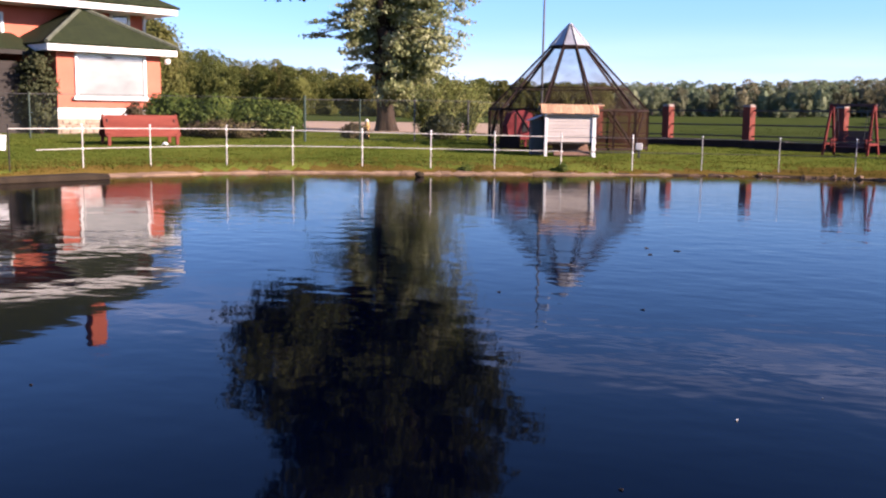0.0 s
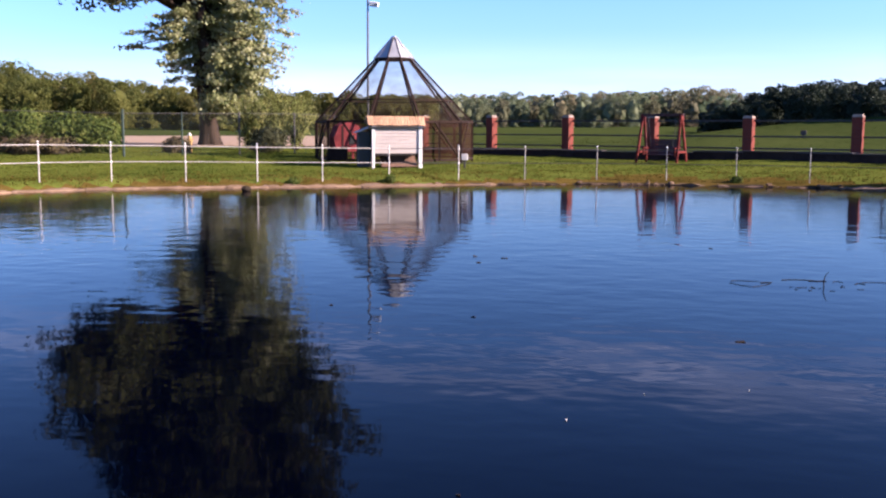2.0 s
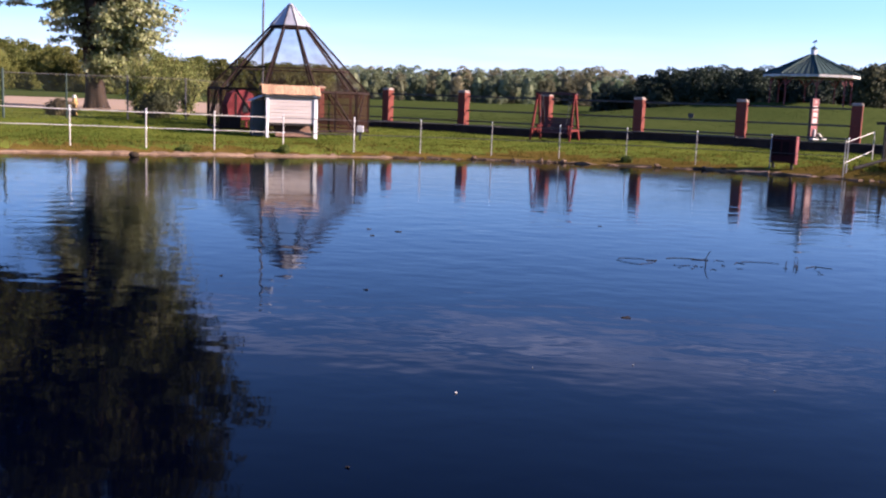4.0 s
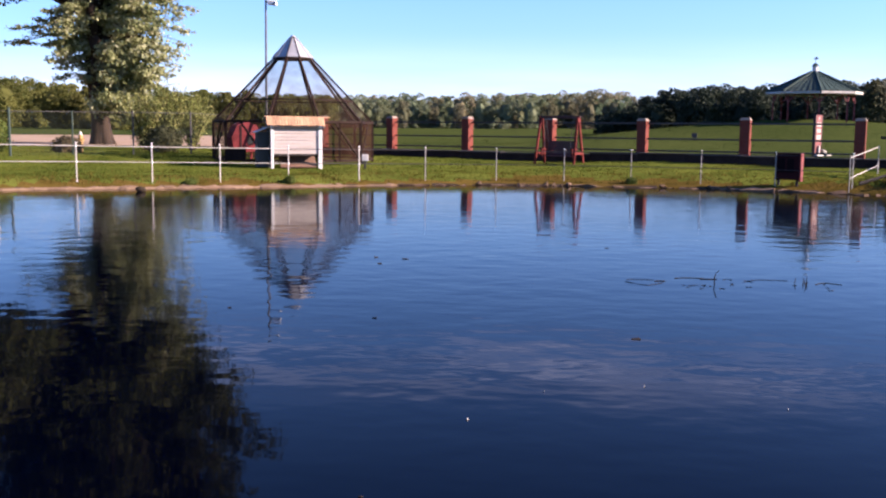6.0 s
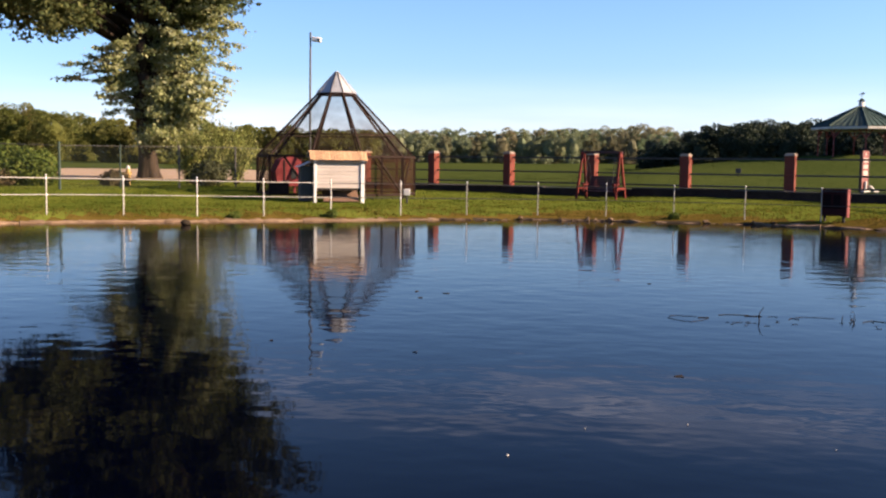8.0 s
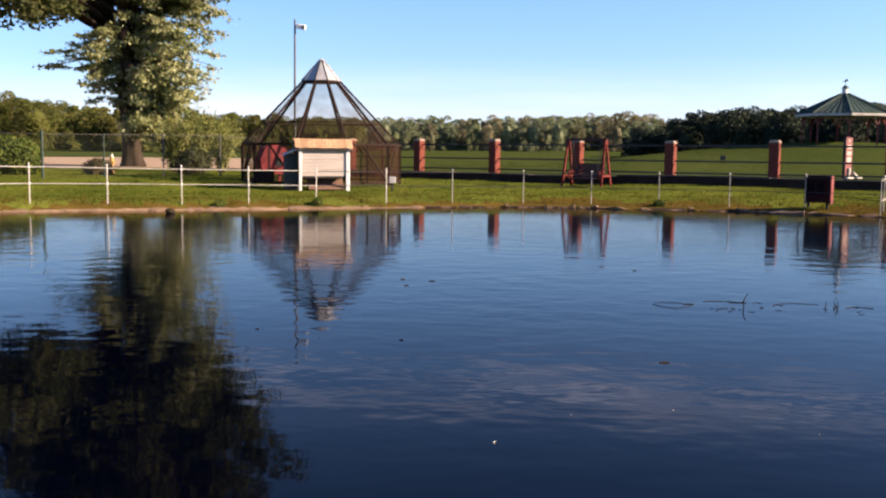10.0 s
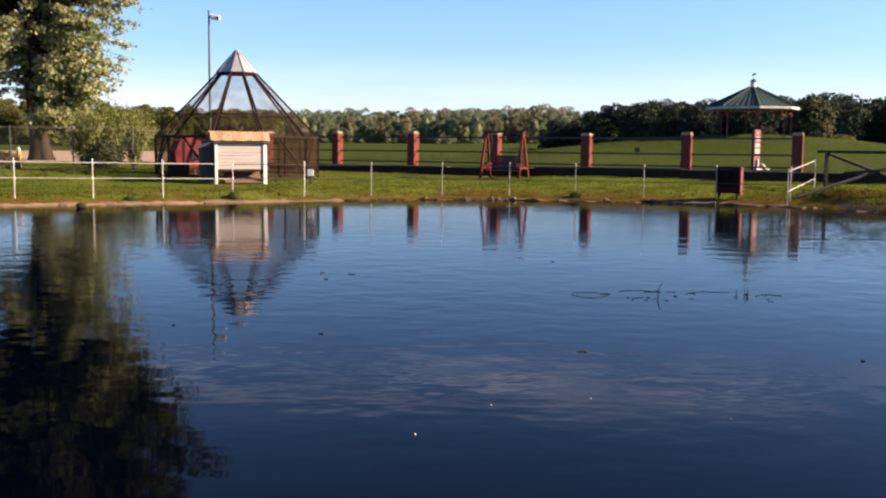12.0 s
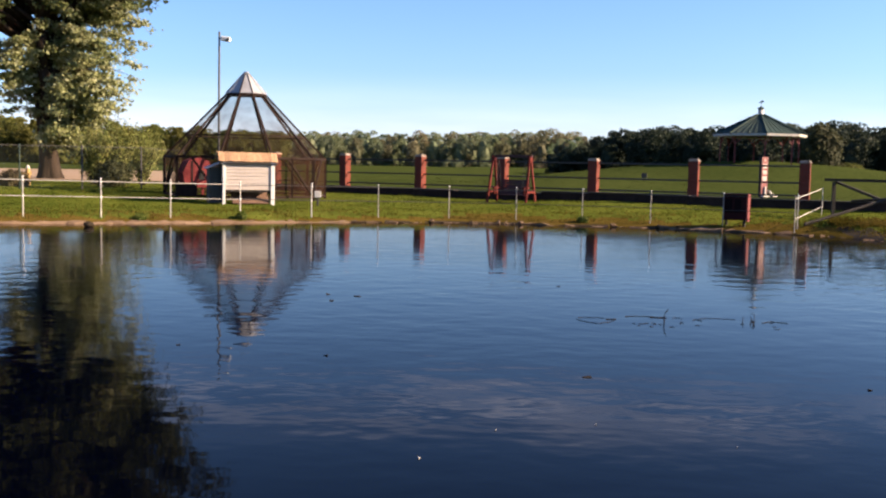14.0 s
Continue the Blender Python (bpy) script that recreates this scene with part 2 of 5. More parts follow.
M_GREYPIPE = surf("weathered_pipe", (0.122, 0.116, 0.109), (0.286, 0.272, 0.252), 5, 0.55, 0.15)
M_CAGE = surf("brown_timber_frame", (0.0075, 0.0045, 0.0035), (0.022, 0.012, 0.0085), 4, 0.8, 0.3, spec=0.1)
M_POLE = surf("dull_metal_pole", (0.0286, 0.0265, 0.0245), (0.0612, 0.0571, 0.053), 5, 0.5, 0.1)
M_NET = net_mat("wire_netting", (0.030, 0.015, 0.010), 0.42)
M_NETROOF = net_mat("roof_netting", (0.030, 0.020, 0.016), 0.24)
M_CHAIN = net_mat("chain_link", (0.0476, 0.0578, 0.0544), 0.06)
M_TIN = surf("cap_sheet_metal", (0.20, 0.205, 0.215), (0.34, 0.345, 0.355), 2.5, 0.42, 0.1, metal=0.3)
M_SIDING = surf("cream_white_siding", (0.27, 0.235, 0.21), (0.385, 0.345, 0.31), 2.5, 0.65, 0.15, spec=0.2, stretch=(0.4, 1, 3))
M_SHAKE = surf("orange_roof_slats", (0.209, 0.112, 0.0561), (0.359, 0.232, 0.128), 3, 0.75, 0.3, stretch=(3, 3, 0.6), per_piece=0.34)
M_SLATE = surf("slate_panel", (0.0124, 0.0143, 0.0133), (0.0276, 0.0295, 0.0276), 3, 0.7)
M_REDWOOD = surf("red_stained_wood", (0.0626, 0.00928, 0.00707), (0.103, 0.0185, 0.0136), 3, 0.65, 0.3, spec=0.1, stretch=(1, 1, 4), per_piece=0.1)
M_HUT = surf("crimson_hut_paint", (0.173, 0.0173, 0.0207), (0.265, 0.0323, 0.0347), 3, 0.65, 0.3, stretch=(1, 1, 4))
M_BENCH = surf("faded_red_boards", (0.085, 0.019, 0.012), (0.145, 0.037, 0.024), 2.5, 0.7, 0.3, per_piece=0.1, spec=0.1, stretch=(0.3, 2, 2))
M_DARKRED = surf("dark_red_paint", (0.0199, 0.00265, 0.00309), (0.0376, 0.00619, 0.00575), 3, 0.6)
M_MAROON = surf("shaded_maroon_paint", (0.012, 0.0025, 0.003), (0.030, 0.006, 0.006), 3, 0.7, spec=0.1)
M_HOUSE = surf("orange_red_render", (0.306, 0.0714, 0.0374), (0.367, 0.0986, 0.0558), 1.2, 0.85, 0.25, 30)
M_ROOF = brick_mat("green_shingles", (0.010, 0.014, 0.005), (0.024, 0.031, 0.011), (0.004, 0.005, 0.004), 0.34, 0.085, 0.012)
M_RIDGE = surf("worn_ridge_shingles", (0.034, 0.0394, 0.0245), (0.0748, 0.0816, 0.0544), 3, 0.85, 0.6)
M_STONE = surf("rubble_stone", (0.15, 0.112, 0.0782), (0.258, 0.204, 0.15), 2.5, 0.85, 0.6, 9, per_piece=0.12)
M_GLASS = glass_mat()
M_DARKGLASS = surf("dark_glass", (0.02, 0.022, 0.025), (0.05, 0.055, 0.06), 1.5, 0.05, 0.0, spec=0.8)
M_GREENROOF = surf("green_metal_roof", (0.00326, 0.0196, 0.0163), (0.00598, 0.0305, 0.0256), 1.2, 0.8, 0.1)
M_DARKPATCH = surf("faded_black_paint", (0.004, 0.0025, 0.003), (0.009, 0.005, 0.005), 4, 0.8, spec=0.05)
M_POSTRED = surf("red_gazebo_paint", (0.0884, 0.00952, 0.00952), (0.143, 0.019, 0.0163), 3, 0.6)
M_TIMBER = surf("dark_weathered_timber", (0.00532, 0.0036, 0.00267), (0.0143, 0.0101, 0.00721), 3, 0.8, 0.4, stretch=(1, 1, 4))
M_RAMP = surf("brown_ramp_board", (0.068, 0.0374, 0.0238), (0.129, 0.0748, 0.0476), 3, 0.8, 0.4, stretch=(4, 1, 1))
M_BARK = surf("grey_brown_bark", (0.010, 0.007, 0.005), (0.034, 0.024, 0.017), 2.0, 0.9, 1.0, 9, spec=0.1, stretch=(2, 2, 0.35))
M_TRUNKPALE = surf("pale_trunks", (0.0952, 0.0748, 0.0612), (0.204, 0.177, 0.15), 2.0, 0.9)
M_ROAD = surf("pale_gravel_road", (0.19, 0.136, 0.0884), (0.272, 0.204, 0.143), 0.6, 0.95, 0.3, 12, spec=0.1)
# One tree's leaves: crown tone carries shade, the pale silvery tone also sunlight.
M_LEAF = leaf_mat("shaded_maple_leaves", (0.031, 0.0433, 0.0154), (0.0701, 0.0846, 0.03), (0.149, 0.154, 0.0577), 0.45, 0.35)
M_LEAF_LOW = leaf_mat("sunlit_pale_maple_leaves", (0.085, 0.11, 0.040), (0.22, 0.235, 0.10), (0.35, 0.36, 0.21), 0.45, 0.9)
M_LEAF_DEEP = leaf_mat("deep_green_leaves", (0.0379, 0.0584, 0.00972), (0.0709, 0.0991, 0.0177), (0.127, 0.146, 0.0309), 0.45, 0.6)
M_LEAF_WOOD = leaf_mat("woodland_leaves", (0.0595, 0.0731, 0.0161), (0.0939, 0.105, 0.0249), (0.139, 0.138, 0.0351), 0.5, 0.05)
M_LEAF_TURN = leaf_mat("turning_woodland_leaves", (0.0708, 0.081, 0.0189), (0.109, 0.109, 0.029), (0.142, 0.129, 0.0405), 0.5, 0.06)
# The haze of distance is put into these two paler, greyer leaf colours.
M_LEAF_HAZED = leaf_mat("hazed_distant_leaves", (0.0997, 0.14, 0.0766), (0.135, 0.166, 0.0932), (0.174, 0.194, 0.11), 0.5, 0.04)
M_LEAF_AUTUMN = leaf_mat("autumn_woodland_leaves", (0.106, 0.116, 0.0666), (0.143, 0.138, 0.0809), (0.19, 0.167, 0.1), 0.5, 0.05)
# Backlit grove: its shade is put into this very dark leaf colour.
M_LEAF_SHADED = leaf_mat("shaded_grove_leaves", (0.013, 0.020, 0.013), (0.020, 0.030, 0.018), (0.032, 0.042, 0.024), 0.15, 0.06)
M_LEAF_PALE = leaf_mat("pale_willow_leaves", (0.126, 0.15, 0.0377), (0.209, 0.222, 0.0628), (0.318, 0.302, 0.109), 0.5, 0.6)
M_LEAF_OLIVE = leaf_mat("olive_bush_leaves", (0.0238, 0.0286, 0.0122), (0.0374, 0.0422, 0.0177), (0.0578, 0.0578, 0.0245), 0.25, 0.8)
M_LEAF_DRY = leaf_mat("dry_stalks", (0.0326, 0.0245, 0.0129), (0.0558, 0.0422, 0.0211), (0.0816, 0.0694, 0.0299), 0.2)
M_YELLOW = surf("yellow_paint", (0.245, 0.15, 0.034), (0.326, 0.211, 0.0612), 3, 0.5)
M_GREENPOST = surf("green_fence_post", (0.00816, 0.0204, 0.0136), (0.0204, 0.0374, 0.0272), 3, 0.5)
M_GREY = surf("light_grey_box", (0.272, 0.272, 0.272), (0.374, 0.374, 0.367), 3, 0.6)
M_TWIG = surf("wet_twig", (0.00816, 0.0068, 0.00612), (0.0204, 0.0163, 0.0122), 8, 0.9, spec=0.1)
# The blind's mottled tone also stands for pale reflections in the pane.
M_BLIND = surf("pale_blind_with_reflections", (0.10, 0.108, 0.105), (0.20, 0.205, 0.195), 0.35, 0.3, 0.05, 0.9, spec=0.6, stretch=(1, 1, 2.2))
M_PAPER = surf("white_notice", (0.476, 0.476, 0.476), (0.578, 0.578, 0.578), 3, 0.6)


# ---- building helpers ----
def thing(name, m, label, category, group="", kind=""):
    """An Empty at a thing's base, which its parts hang under."""
    ob = new(name)
    ob.matrix_world = m
    return tagged(ob, label, category, group, kind)


def mesh_of(name, bm, smooth=False):
    me = bpy.data.meshes.new(name)
    bm.normal_update()
    bm.to_mesh(me)
    bm.free()
    if smooth:
        me.polygons.foreach_set("use_smooth", [True] * len(me.polygons))
    return me


def part(name, bm, material, parent, label="", smooth=False):
    me = bm if isinstance(bm, bpy.types.Mesh) else mesh_of(name, bm, smooth)
    if not me.materials:
        me.materials.append(material)
    ob = new(name, me)
    ob.parent = parent
    if label:
        ob["label"] = label
    return ob


def box(size, at=(0, 0, 0), turn=(0, 0, 0), bevel=0.01, bm=None):
    bm = bm or bmesh.new()
    b = bmesh.new()
    bmesh.ops.create_cube(b, size=1, matrix=Matrix.Diagonal((*size, 1)))
    if bevel:
        bmesh.ops.bevel(b, geom=b.edges[:], offset=min(bevel, min(size) * 0.3), segments=1, affect="EDGES")
    b.transform(pose(*at, *turn))
    me = bpy.data.meshes.new("t")
    b.to_mesh(me)
    b.free()
    bm.from_mesh(me)
    bpy.data.meshes.remove(me)
    return bm


def rod(a, b, r, r2=None, n=8, bm=None):
    """A round or (n=4) square bar from a to b."""
    bm = bm or bmesh.new()
    a, b = Vector(a), Vector(b)
    m = Matrix.Translation((a + b) / 2) @ (b - a).to_track_quat("Z", "Y").to_matrix().to_4x4()
    if n == 4:
        m = m @ Matrix.Rotation(radians(45), 4, "Z")
    bmesh.ops.create_cone(bm, cap_ends=True, segments=n, radius1=r, radius2=r if r2 is None else r2, depth=(b - a).length, matrix=m)
    return bm


def prism(points, depth, bm=None):
    """A flat outline in x, z, thickened along y by depth, centred."""
    bm = bm or bmesh.new()
    f = [bm.verts.new((x, -depth / 2, z)) for x, z in points]
    k = [bm.verts.new((x, depth / 2, z)) for x, z in points]
    bm.faces.new(f)
    bm.faces.new(k[::-1])
    for i in range(len(points)):
        j = (i + 1) % len(points)
        bm.faces.new((f[j], f[i], k[i], k[j]))
    return bm


def slab(corners, thick):
    """A flat plate through the corners, thickened downwards along its normal."""
    bm = bmesh.new()
    p = [Vector(c) for c in corners]
    nrm = (p[1] - p[0]).cross(p[2] - p[0]).normalized() * thick
    top = [bm.verts.new(v) for v in p]
    low = [bm.verts.new(v - nrm) for v in p]
    bm.faces.new(top)
    bm.faces.new(low[::-1])
    for i in range(len(p)):
        j = (i + 1) % len(p)
        bm.faces.new((top[j], top[i], low[i], low[j]))
    return bm


def leaves_mesh(name, centres, size, rng, outward=None, wild=0.7, droop=0.25, far=False):
    """Many small bent leaves, each two triangles (far off, one); they face outward from the crown, more or less, or anywhere."""
    c = np.asarray(centres, float)
    n = len(c)
    nrm = rng.normal(size=(n, 3))
    nrm /= np.linalg.norm(nrm, axis=1)[:, None]
    if outward is not None:
        o = outward / (np.linalg.norm(outward, axis=1)[:, None] + 1e-6)
        nrm = o + nrm * wild
        nrm /= np.linalg.norm(nrm, axis=1)[:, None]
    d = np.cross(nrm, rng.normal(size=(n, 3)))
    d /= np.linalg.norm(d, axis=1)[:, None]
    q = np.cross(nrm, d)
    s = size * rng.uniform(0.6, 1.4, (n, 1))
    if far:
        v = np.stack([c - d * s * 0.5 - q * s * 0.3, c + q * s * 0.5, c + d * s * 0.5 - q * s * 0.3], 1).reshape(-1, 3)
        me = bpy.data.meshes.new(name)
        me.from_pydata(v.tolist(), [], np.arange(3 * n).reshape(-1, 3).tolist())
        return me
    v = np.stack([c - d * s * 0.5, c + q * s * 0.36 - nrm * s * droop * 0.4, c + d * s * 0.5, c - q * s * 0.36 - nrm * s * droop * 0.4], 1).reshape(-1, 3)
    me = bpy.data.meshes.new(name)
    i = np.arange(n)[:, None] * 4
    f = np.concatenate([i + [0, 1, 2], i + [0, 2, 3]], 1).reshape(-1, 3)
    me.from_pydata(v.tolist(), [], f.tolist())
    return me


def smooth01(t):
    t = np.clip(t, 0, 1)
    return t * t * (3 - 2 * t)


# ---- ground and pond ----
SHORE = [(-18.9, 18.5), (-18.8, 20.7), (-18.5, 22.8), (-17.6, 25.2), (-14.7, 28.1), (-10.7, 29.9), (-6.7, 31.6), (-3.5, 33.2),
         (0.3, 34.3), (4.2, 34.0), (7.9, 33.2), (11.1, 31.6), (12.9, 28.7), (15.5, 22), (15.5, 12), (12, 4), (5, 1.3), (-5, 1.3), (-13, 4), (-18, 11)]


def smooth_loop(pts, steps=8):
    out = []
    n = len(pts)
    for i in range(n):
        p0, p1, p2, p3 = (Vector(pts[(i + k) % n]) for k in (-1, 0, 1, 2))
        for s in range(steps):
            t = s / steps
            out.append(0.5 * ((2 * p1) + (p2 - p0) * t + (2 * p0 - 5 * p1 + 4 * p2 - p3) * t * t + (3 * p1 - p0 - 3 * p2 + p3) * t ** 3))
    return np.array([tuple(v) for v in out])


LOOP = smooth_loop(SHORE)


def shore_dist(x, y):
    """Signed distance to the pond's edge: positive on land."""
    best = np.full(x.shape, 1e9)
    inside = np.zeros(x.shape, bool)
    for (ax, ay), (bx, by) in zip(LOOP, np.roll(LOOP, -1, 0)):
        ex, ey = bx - ax, by - ay
        k = np.clip(((x - ax) * ex + (y - ay) * ey) / (ex * ex + ey * ey), 0, 1)
        best = np.minimum(best, np.hypot(x - ax - k * ex, y - ay - k * ey))
        cross = (ay > y) != (by > y)
        inside ^= cross & (x < (bx - ax) * (y - ay) / (by - ay + 1e-12) + ax)
    return np.where(inside, -best, best)


def land(x, y):
    """Height of the ground away from the pond's edge."""
    s = np.clip(shore_dist(x, y), 0, 14)
    az = np.degrees(np.arctan2(x, y))
    rise = np.interp(az, (-60, -38, -33, -30, -27, -16, -13), (0.22, 0.22, 0.24, 0.25, 0.2, 0.16, 0.0))
    z = 0.28 + np.interp(x, (2.5, 7), (0.018, 0.037)) * np.minimum(s, 9.5) + 0.018 * np.maximum(s - 9.5, 0) + rise * smooth01((np.hypot(x, y) - 34) / 14) * (y > 0)
    z = z + 0.0082 * np.clip(y - 62, 0, 220)
    z = z + 0.018 * np.clip(y - 300, 0, 500)
    z = z + 1.95 * np.exp(-((x - 20.5) / 15) ** 2 - ((y - 66) / 10.5) ** 2)
    return z


def ground_z(x, y):
    x, y = np.asarray(x, float), np.asarray(y, float)
    d = shore_dist(x, y)
    foot = np.interp(x, (-16, -4), (0.03, 0.05))
    bank = foot + (land(x, y) - foot) * smooth01(d / np.interp(x, (-16, -4), (0.75, 1.5)))
    return np.where(d > 0, bank, np.maximum(foot + d * 0.9, -1.1))


def gz(x, y):
    return float(ground_z(np.array([x]), np.array([y]))[0])


def axis(lo, hi, step, far):
    a = list(np.arange(lo, hi + step / 2, step))
    s, v = step, hi
    while v < far:
        s *= 1.22
        v += s
        a.append(v)
    s, v, b = step, lo, []
    while v > -far:
        s *= 1.22
        v -= s
        b.append(v)
    return np.array(b[::-1] + a)


def build_ground():
    xs, ys = axis(-24, 20, 0.4, 2500), axis(0, 62, 0.4, 2500)
    X, Y = np.meshgrid(xs, ys)
    x, y = X.ravel(), Y.ravel()
    z = ground_z(x, y)
    r = np.random.default_rng(3)
    z = z + r.normal(0, 0.012, len(z)) * (shore_dist(x, y) > 1)
    nx, ny = len(xs), len(ys)
    i = (np.arange(ny - 1)[:, None] * nx + np.arange(nx - 1)[None]).ravel()
    me = bpy.data.meshes.new("ground")
    me.from_pydata(np.column_stack([x, y, z]).tolist(), [], np.column_stack([i, i + 1, i + nx + 1, i + nx]).tolist())
    me.polygons.foreach_set("use_smooth", [True] * len(me.polygons))
    me.materials.append(M_GRASS)
    me.materials.append(M_FIELD)
    me.materials.append(M_MUD)
    me.materials.append(M_DRYGRASS)
    c = np.array([p.center[:] for p in me.polygons])
    d = shore_dist(c[:, 0], c[:, 1])
    wall_y = 50 - (c[:, 0] + 4.96) * 0.565
    edge = np.interp(c[:, 0], (-6, 3), (0.55, 0.95)) + 0.35 * np.sin(c[:, 0] * 0.9) * np.sin(c[:, 0] * 0.37 + 1)
    # Past x = 12.6 brown mud also darkens the bank for its shade.
    k = np.where(d < 0.0, 2, np.where(c[:, 1] > np.maximum(wall_y, 36), 1, np.where((d < edge) & (c[:, 1] > 15), np.where(c[:, 0] > 12.6, 2, 3), 0)))
    me.polygons.foreach_set("material_index", k.astype(np.int32))
    return tagged(new("ground", me), "sunlit green lawn sloping to a pond and rising to mown fields", "ground", kind="structure")


build_ground()

bm = bmesh.new()
bm.faces.new([bm.verts.new((x, y, 0)) for x, y in LOOP + (LOOP - LOOP.mean(0)) * 0.02])
water = tagged(new("water", mesh_of("water", bm)), "dark blue still pond water mirroring the sky and trees", "water", kind="structure")
water.data.materials.append(M_WATER)


# ---- pond edging, fence ----
def polar(az, d):
    return d * math.sin(radians(az)), d * math.cos(radians(az))


def build_edging():
    rim = tagged(new("pond_edging"), "low uneven edging of worn concrete slabs and broken stones round the pond", "edging", kind="structure")
    r = random.Random(5)
    seg = np.roll(LOOP, -1, 0) - LOOP
    acc = np.concatenate([[0], np.cumsum(np.hypot(seg[:, 0], seg[:, 1]))])
    closed = np.vstack([LOOP, LOOP[:1]])
    s, stop = 1.0, acc[13 * 8]
    while s < stop:
        x, y = (np.interp(s, acc, closed[:, k]) for k in (0, 1))
        old = x < -3.2
        ln = r.uniform(1.2, 3.2) if old else r.uniform(0.35, 1.5)
        x1, y1 = (np.interp(s + ln, acc, closed[:, k]) for k in (0, 1))
        yaw = math.degrees(math.atan2(y1 - y, x1 - x))
        size = (ln * (1.01 if old else 0.98), r.uniform(0.55, 0.75) if old else r.uniform(0.3, 0.7), r.uniform(0.2, 0.24) if old else r.uniform(0.10, 0.2))
        b = bmesh.new()
        bmesh.ops.create_cube(b, size=1, matrix=Matrix.Diagonal((*size, 1)))
        long = [g for g in b.edges if abs(g.verts[0].co.x - g.verts[1].co.x) > 0.1]
        bmesh.ops.subdivide_edges(b, edges=long, cuts=int(ln / 0.28) + 1 if old else 3)
        bmesh.ops.bevel(b, geom=[g for g in b.edges if g.calc_face_angle(0) > 0.5], offset=0.03, segments=1, affect="EDGES")
        seed = Vector((r.uniform(0, 50), r.uniform(0, 50), 0))
        for v in b.verts:
            q = v.co + seed
            v.co += Vector((0, 0.05 * noise.noise(q * 1.7), (0.026 if old else 0.05) * noise.noise(q * 2.3 + Vector((9, 0, 0)))))
            v.co += Vector((r.gauss(0, 0.4), r.gauss(0, 1), r.gauss(0, 1))) * (0.010 if old else 0.025)
        ob = part("slab" if old else "stone", b, M_RIM if old else M_RIM_DARK, rim)
        nx, ny = -(y1 - y) / ln, (x1 - x) / ln
        off = r.uniform(0.13, 0.17) if old else r.uniform(-0.06, 0.2)
        ob.matrix_basis = pose((x + x1) / 2 + nx * off, (y + y1) / 2 + ny * off, -0.035 + (r.uniform(-0.026, -0.014) if old else r.uniform(-0.03, 0.015)), r.uniform(4, 6) if old else r.uniform(-5, 5), r.uniform(-0.15, 0.15) if old else r.uniform(-4, 4), yaw)
        if not old and r.random() < 0.3:
            c = bmesh.new()
            bmesh.ops.create_icosphere(c, subdivisions=1, radius=1)
            w = r.uniform(0.05, 0.12)
            for v in c.verts:
                v.co = Vector((v.co.x * w * r.uniform(0.8, 1.5), v.co.y * w, v.co.z * w * 0.55))
            ob = part("stone", c, M_RIM_DARK, rim)
            ob.matrix_basis = pose(x + nx * r.uniform(-0.1, 0.35), y + ny * r.uniform(-0.1, 0.35), 0.07, 0, 0, r.uniform(0, 180))
        s += ln - 0.02 if old else ln + r.uniform(0.0, 0.15)


build_edging()

def off_shore(az, gap):
    """The distance, along a bearing, at which the land lies gap metres behind the far edge of the pond."""
    r = np.arange(24, 40, 0.02)
    s = shore_dist(r * math.sin(radians(az)), r * math.cos(radians(az)))
    k = np.nonzero(s < 0)[0]
    k = k[-1] if len(k) else 0
    return float(r[k:][np.nonzero(s[k:] >= gap)[0][0]])


POST_BEARINGS = (-41.68, -38.03, -34.53, -30.43, -26.78, -22.86, -18.95, -15.3, -11.52, -7.54, -3.75, 0.31, 4.16, 7.91, 11.72, 15.65, 19.54)
POSTS = [(az, off_shore(az, 0.55)) for az in POST_BEARINGS]


def post_top(az):
    return float(np.interp(az, (-42, -30, -22, -15, -8, 0, 20), (1.46, 1.44, 1.37, 1.32, 1.27, 1.24, 1.22)))


def low_rail(az):
    return float(np.interp(az, (-42, -34, -24, -15), (0.68, 0.64, 0.57, 0.56)))


def build_pipe_fence():
    fence = tagged(new("pipe_fence"), "low pond fence of white-painted metal posts with two thin rails", "fence", "pond fence")
    tops = []
    for i, (az, d) in enumerate(POSTS):
        x, y = polar(az, d)
        z = gz(x, y)
        dark = i == 0
        h = post_top(az)
        b = rod((x, y, z - 0.15), (x, y, h), 0.019 if i < 10 else 0.017, n=10)
        part("post", b, M_TIMBER if dark else (M_RAILWHITE if i < 10 else M_GREYPIPE), fence, "dark timber post" if dark else "")
        part("post_cap", rod((x, y, h), (x, y, h + 0.03), 0.034, 0.02, 10), M_WHITE if not dark else M_TIMBER, fence)
        for down in (0.09, low_rail(az)) if i < 10 and not dark else ():
            part("clamp", rod((x, y, h - down - 0.03), (x, y, h - down + 0.03), 0.032, n=10), M_WHITE, fence)
        tops.append((x, y, h))
    for i in range(len(tops) - 1):
        (x0, y0, h0), (x1, y1, h1) = tops[i], tops[i + 1]
        left = i < 8
        for k, down in enumerate((0.09, None)):
            f = 0.35 if i == 0 and k else 0.0
            da, db = (down, down) if down else (low_rail(POSTS[i][0]), low_rail(POSTS[i + 1][0]))
            b = rod((x0 + (x1 - x0) * f, y0 + (y1 - y0) * f, h0 + (h1 - h0) * f - da - (db - da) * f), (x1, y1, h1 - db), (0.014 if k == 0 else 0.012) if left else 0.013, n=8)
            # right-hand cables: their shade is put in as black
            part("rail", b, M_RAILWHITE if left else M_IRON, fence, "" if left else "thin cable in black for its shade")


build_pipe_fence()


# ---- brick pillars with rails on a low dark wall ----
P0, STEP = Vector((-4.964, 50.0)), Vector((3.819, -2.156))
